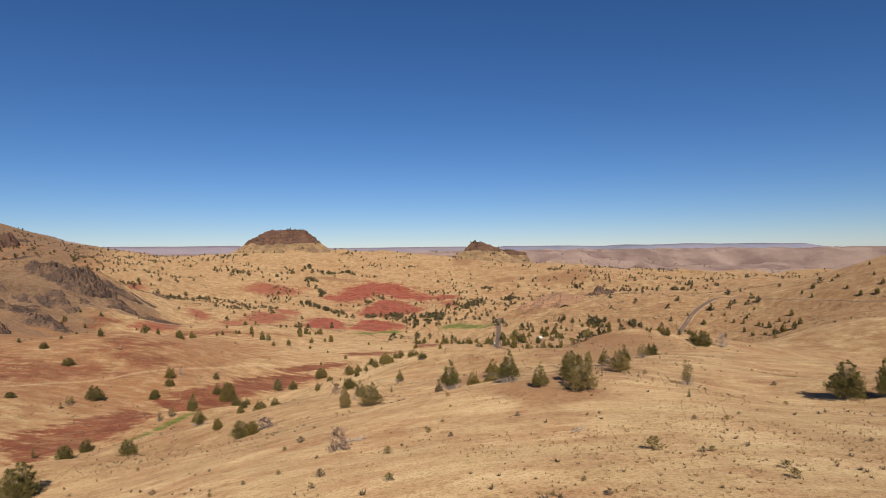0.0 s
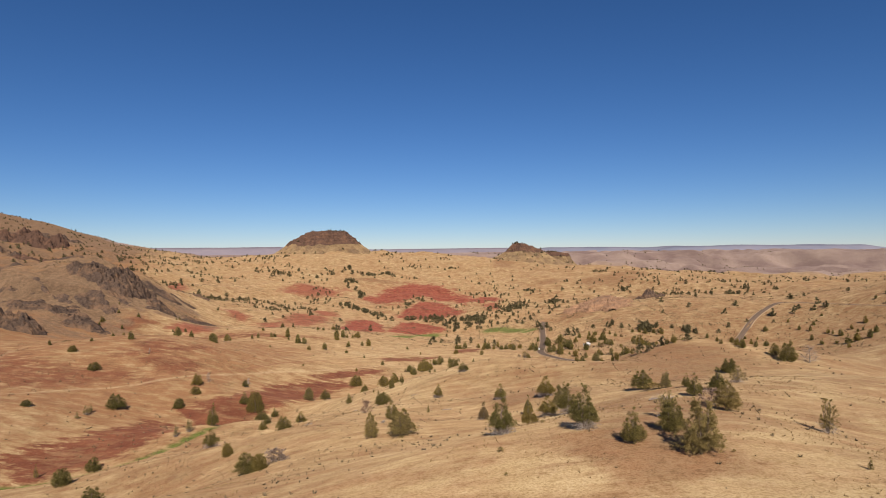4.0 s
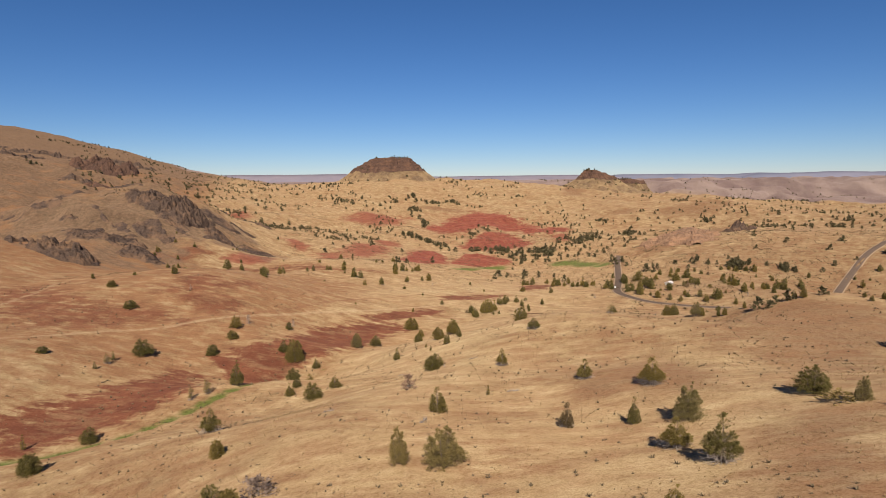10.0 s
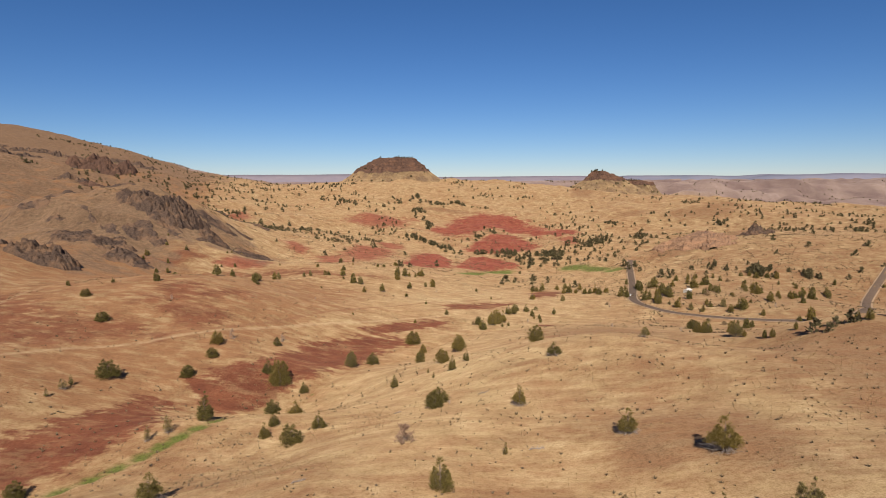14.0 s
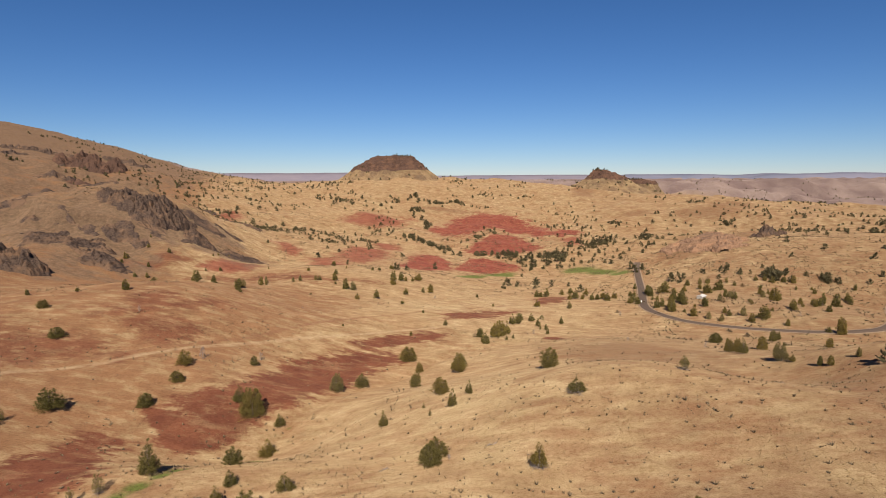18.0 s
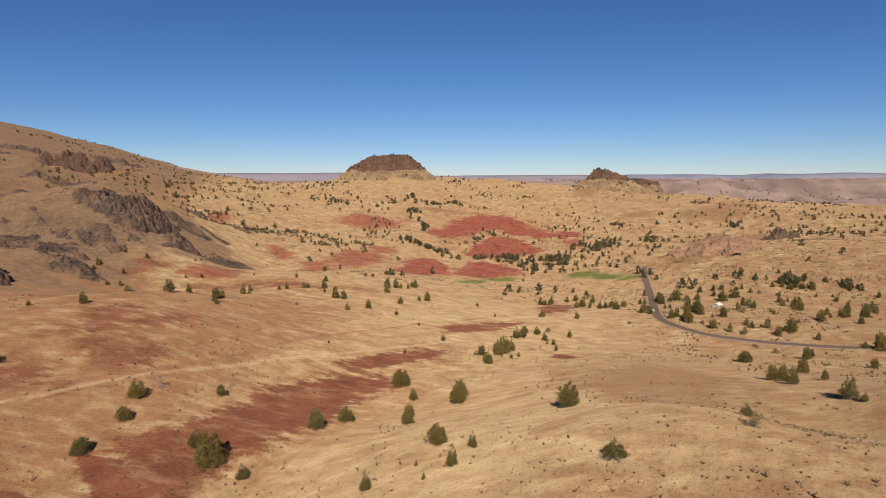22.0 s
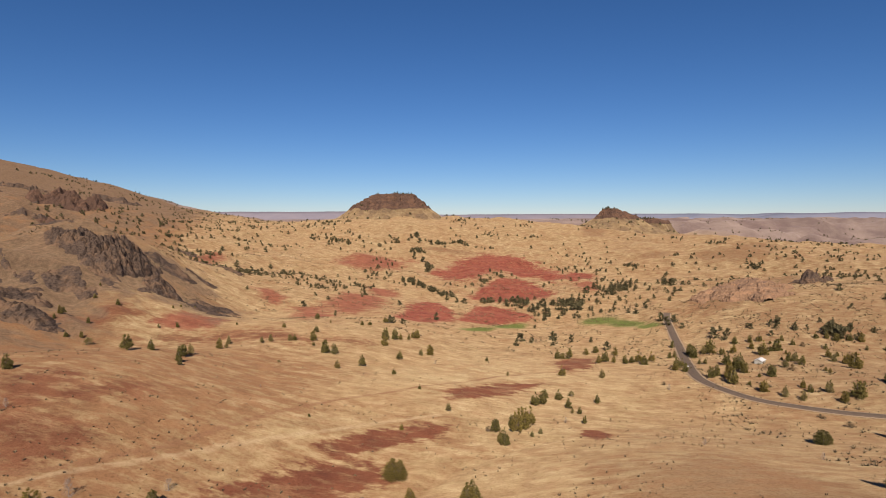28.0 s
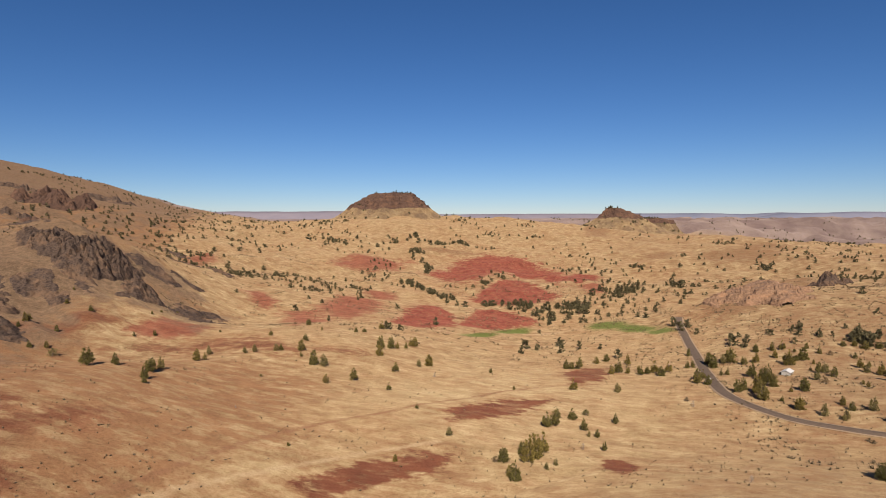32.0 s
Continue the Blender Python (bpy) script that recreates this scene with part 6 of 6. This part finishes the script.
# ---- car on the road ----
car = tagged(new("car"), "small white car on the asphalt road", "car")
block("body", -2.2, 2.2, -0.88, 0.88, 0.35, 0.92, WHITE_PAINT, car, 0.12)
cabin = block("cabin", -1.5, 1.0, -0.76, 0.76, 0.88, 1.45, WHITE_PAINT, car, 0.18)
block("window", -1.3, 0.8, -0.79, 0.79, 1.0, 1.3, GLASS, cabin, 0.02)
block("windscreen", 0.86, 1.02, -0.62, 0.62, 0.98, 1.34, GLASS, cabin, 0.02)
for x in (-1.35, 1.4):
    for y in (-0.82, 0.82):
        bm = bmesh.new()
        bmesh.ops.create_cone(bm, cap_ends=True, segments=18, radius1=0.33, radius2=0.33, depth=0.2, matrix=pose(x, y, 0.33, 90, 0, 0))
        bmesh.ops.bevel(bm, geom=[e for e in bm.edges if len(e.link_faces) == 2 and e.calc_face_angle() > 1], offset=0.04, segments=1, affect="EDGES")
        data = bpy.data.meshes.new("wheel")
        bm.to_mesh(data)
        bm.free()
        data.materials.append(RUBBER)
        part("wheel", data, car)
at = int(np.argmin(np.hypot(road[:, 0] - 111, road[:, 1] - 682)))
ahead = road[at + 1] - road[at - 1]
side = np.array([-ahead[1], ahead[0]]) / np.hypot(*ahead)
car.matrix_basis = pose(*(road[at] + side * -1.8), road_z[at] + 0.33, 0, 0, math.degrees(math.atan2(ahead[1], ahead[0])))

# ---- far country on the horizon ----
# blue and mauve stand for distance haze, painted as base colours of the ridges
HAZY = plain_material("haze_blue_hills", (0.15, 0.16, 0.22), (0.24, 0.22, 0.27), 0.003, 1.0, 0.0)
HAZY_MAUVE = plain_material("haze_mauve_mesa", (0.19, 0.165, 0.205), (0.27, 0.225, 0.25), 0.004, 1.0, 0.0)


def far_ridge(name, a, b, low, high, rough, seed, mat, label):
    """A long low ridge on the horizon, sloping towards the viewer."""
    n = 160
    t = np.linspace(0, 1, n)
    x, y = a[0] + (b[0] - a[0]) * t, a[1] + (b[1] - a[1]) * t
    ends = smooth(0, 0.12, t) * smooth(1, 0.85, t)
    top = low + (high - low) * ends + rough * ends * fractal(t * 100, 0 * t + seed, 22.0, 5, seed)
    rows = [np.stack([x, y - 260, 0 * t + low - 25], 1), np.stack([x, y - 90, low + (top - low) * 0.55], 1), np.stack([x, y, top], 1), np.stack([x, y + 120, 0 * t + low - 25], 1)]
    return tagged(new(name, mesh_from(name, np.stack(rows).reshape(-1, 3), grid_faces(4, n), mat)), label, "hills", kind="structure")


far_ridge("backdrop", (-2700, 4050), (-950, 4330), 40, 88, 3, 3.0, HAZY_MAUVE, "long level mesa on the horizon")
far_ridge("backdrop", (-900, 4450), (900, 4600), 40, 66, 3, 4.0, HAZY_MAUVE, "low far plateau on the horizon")
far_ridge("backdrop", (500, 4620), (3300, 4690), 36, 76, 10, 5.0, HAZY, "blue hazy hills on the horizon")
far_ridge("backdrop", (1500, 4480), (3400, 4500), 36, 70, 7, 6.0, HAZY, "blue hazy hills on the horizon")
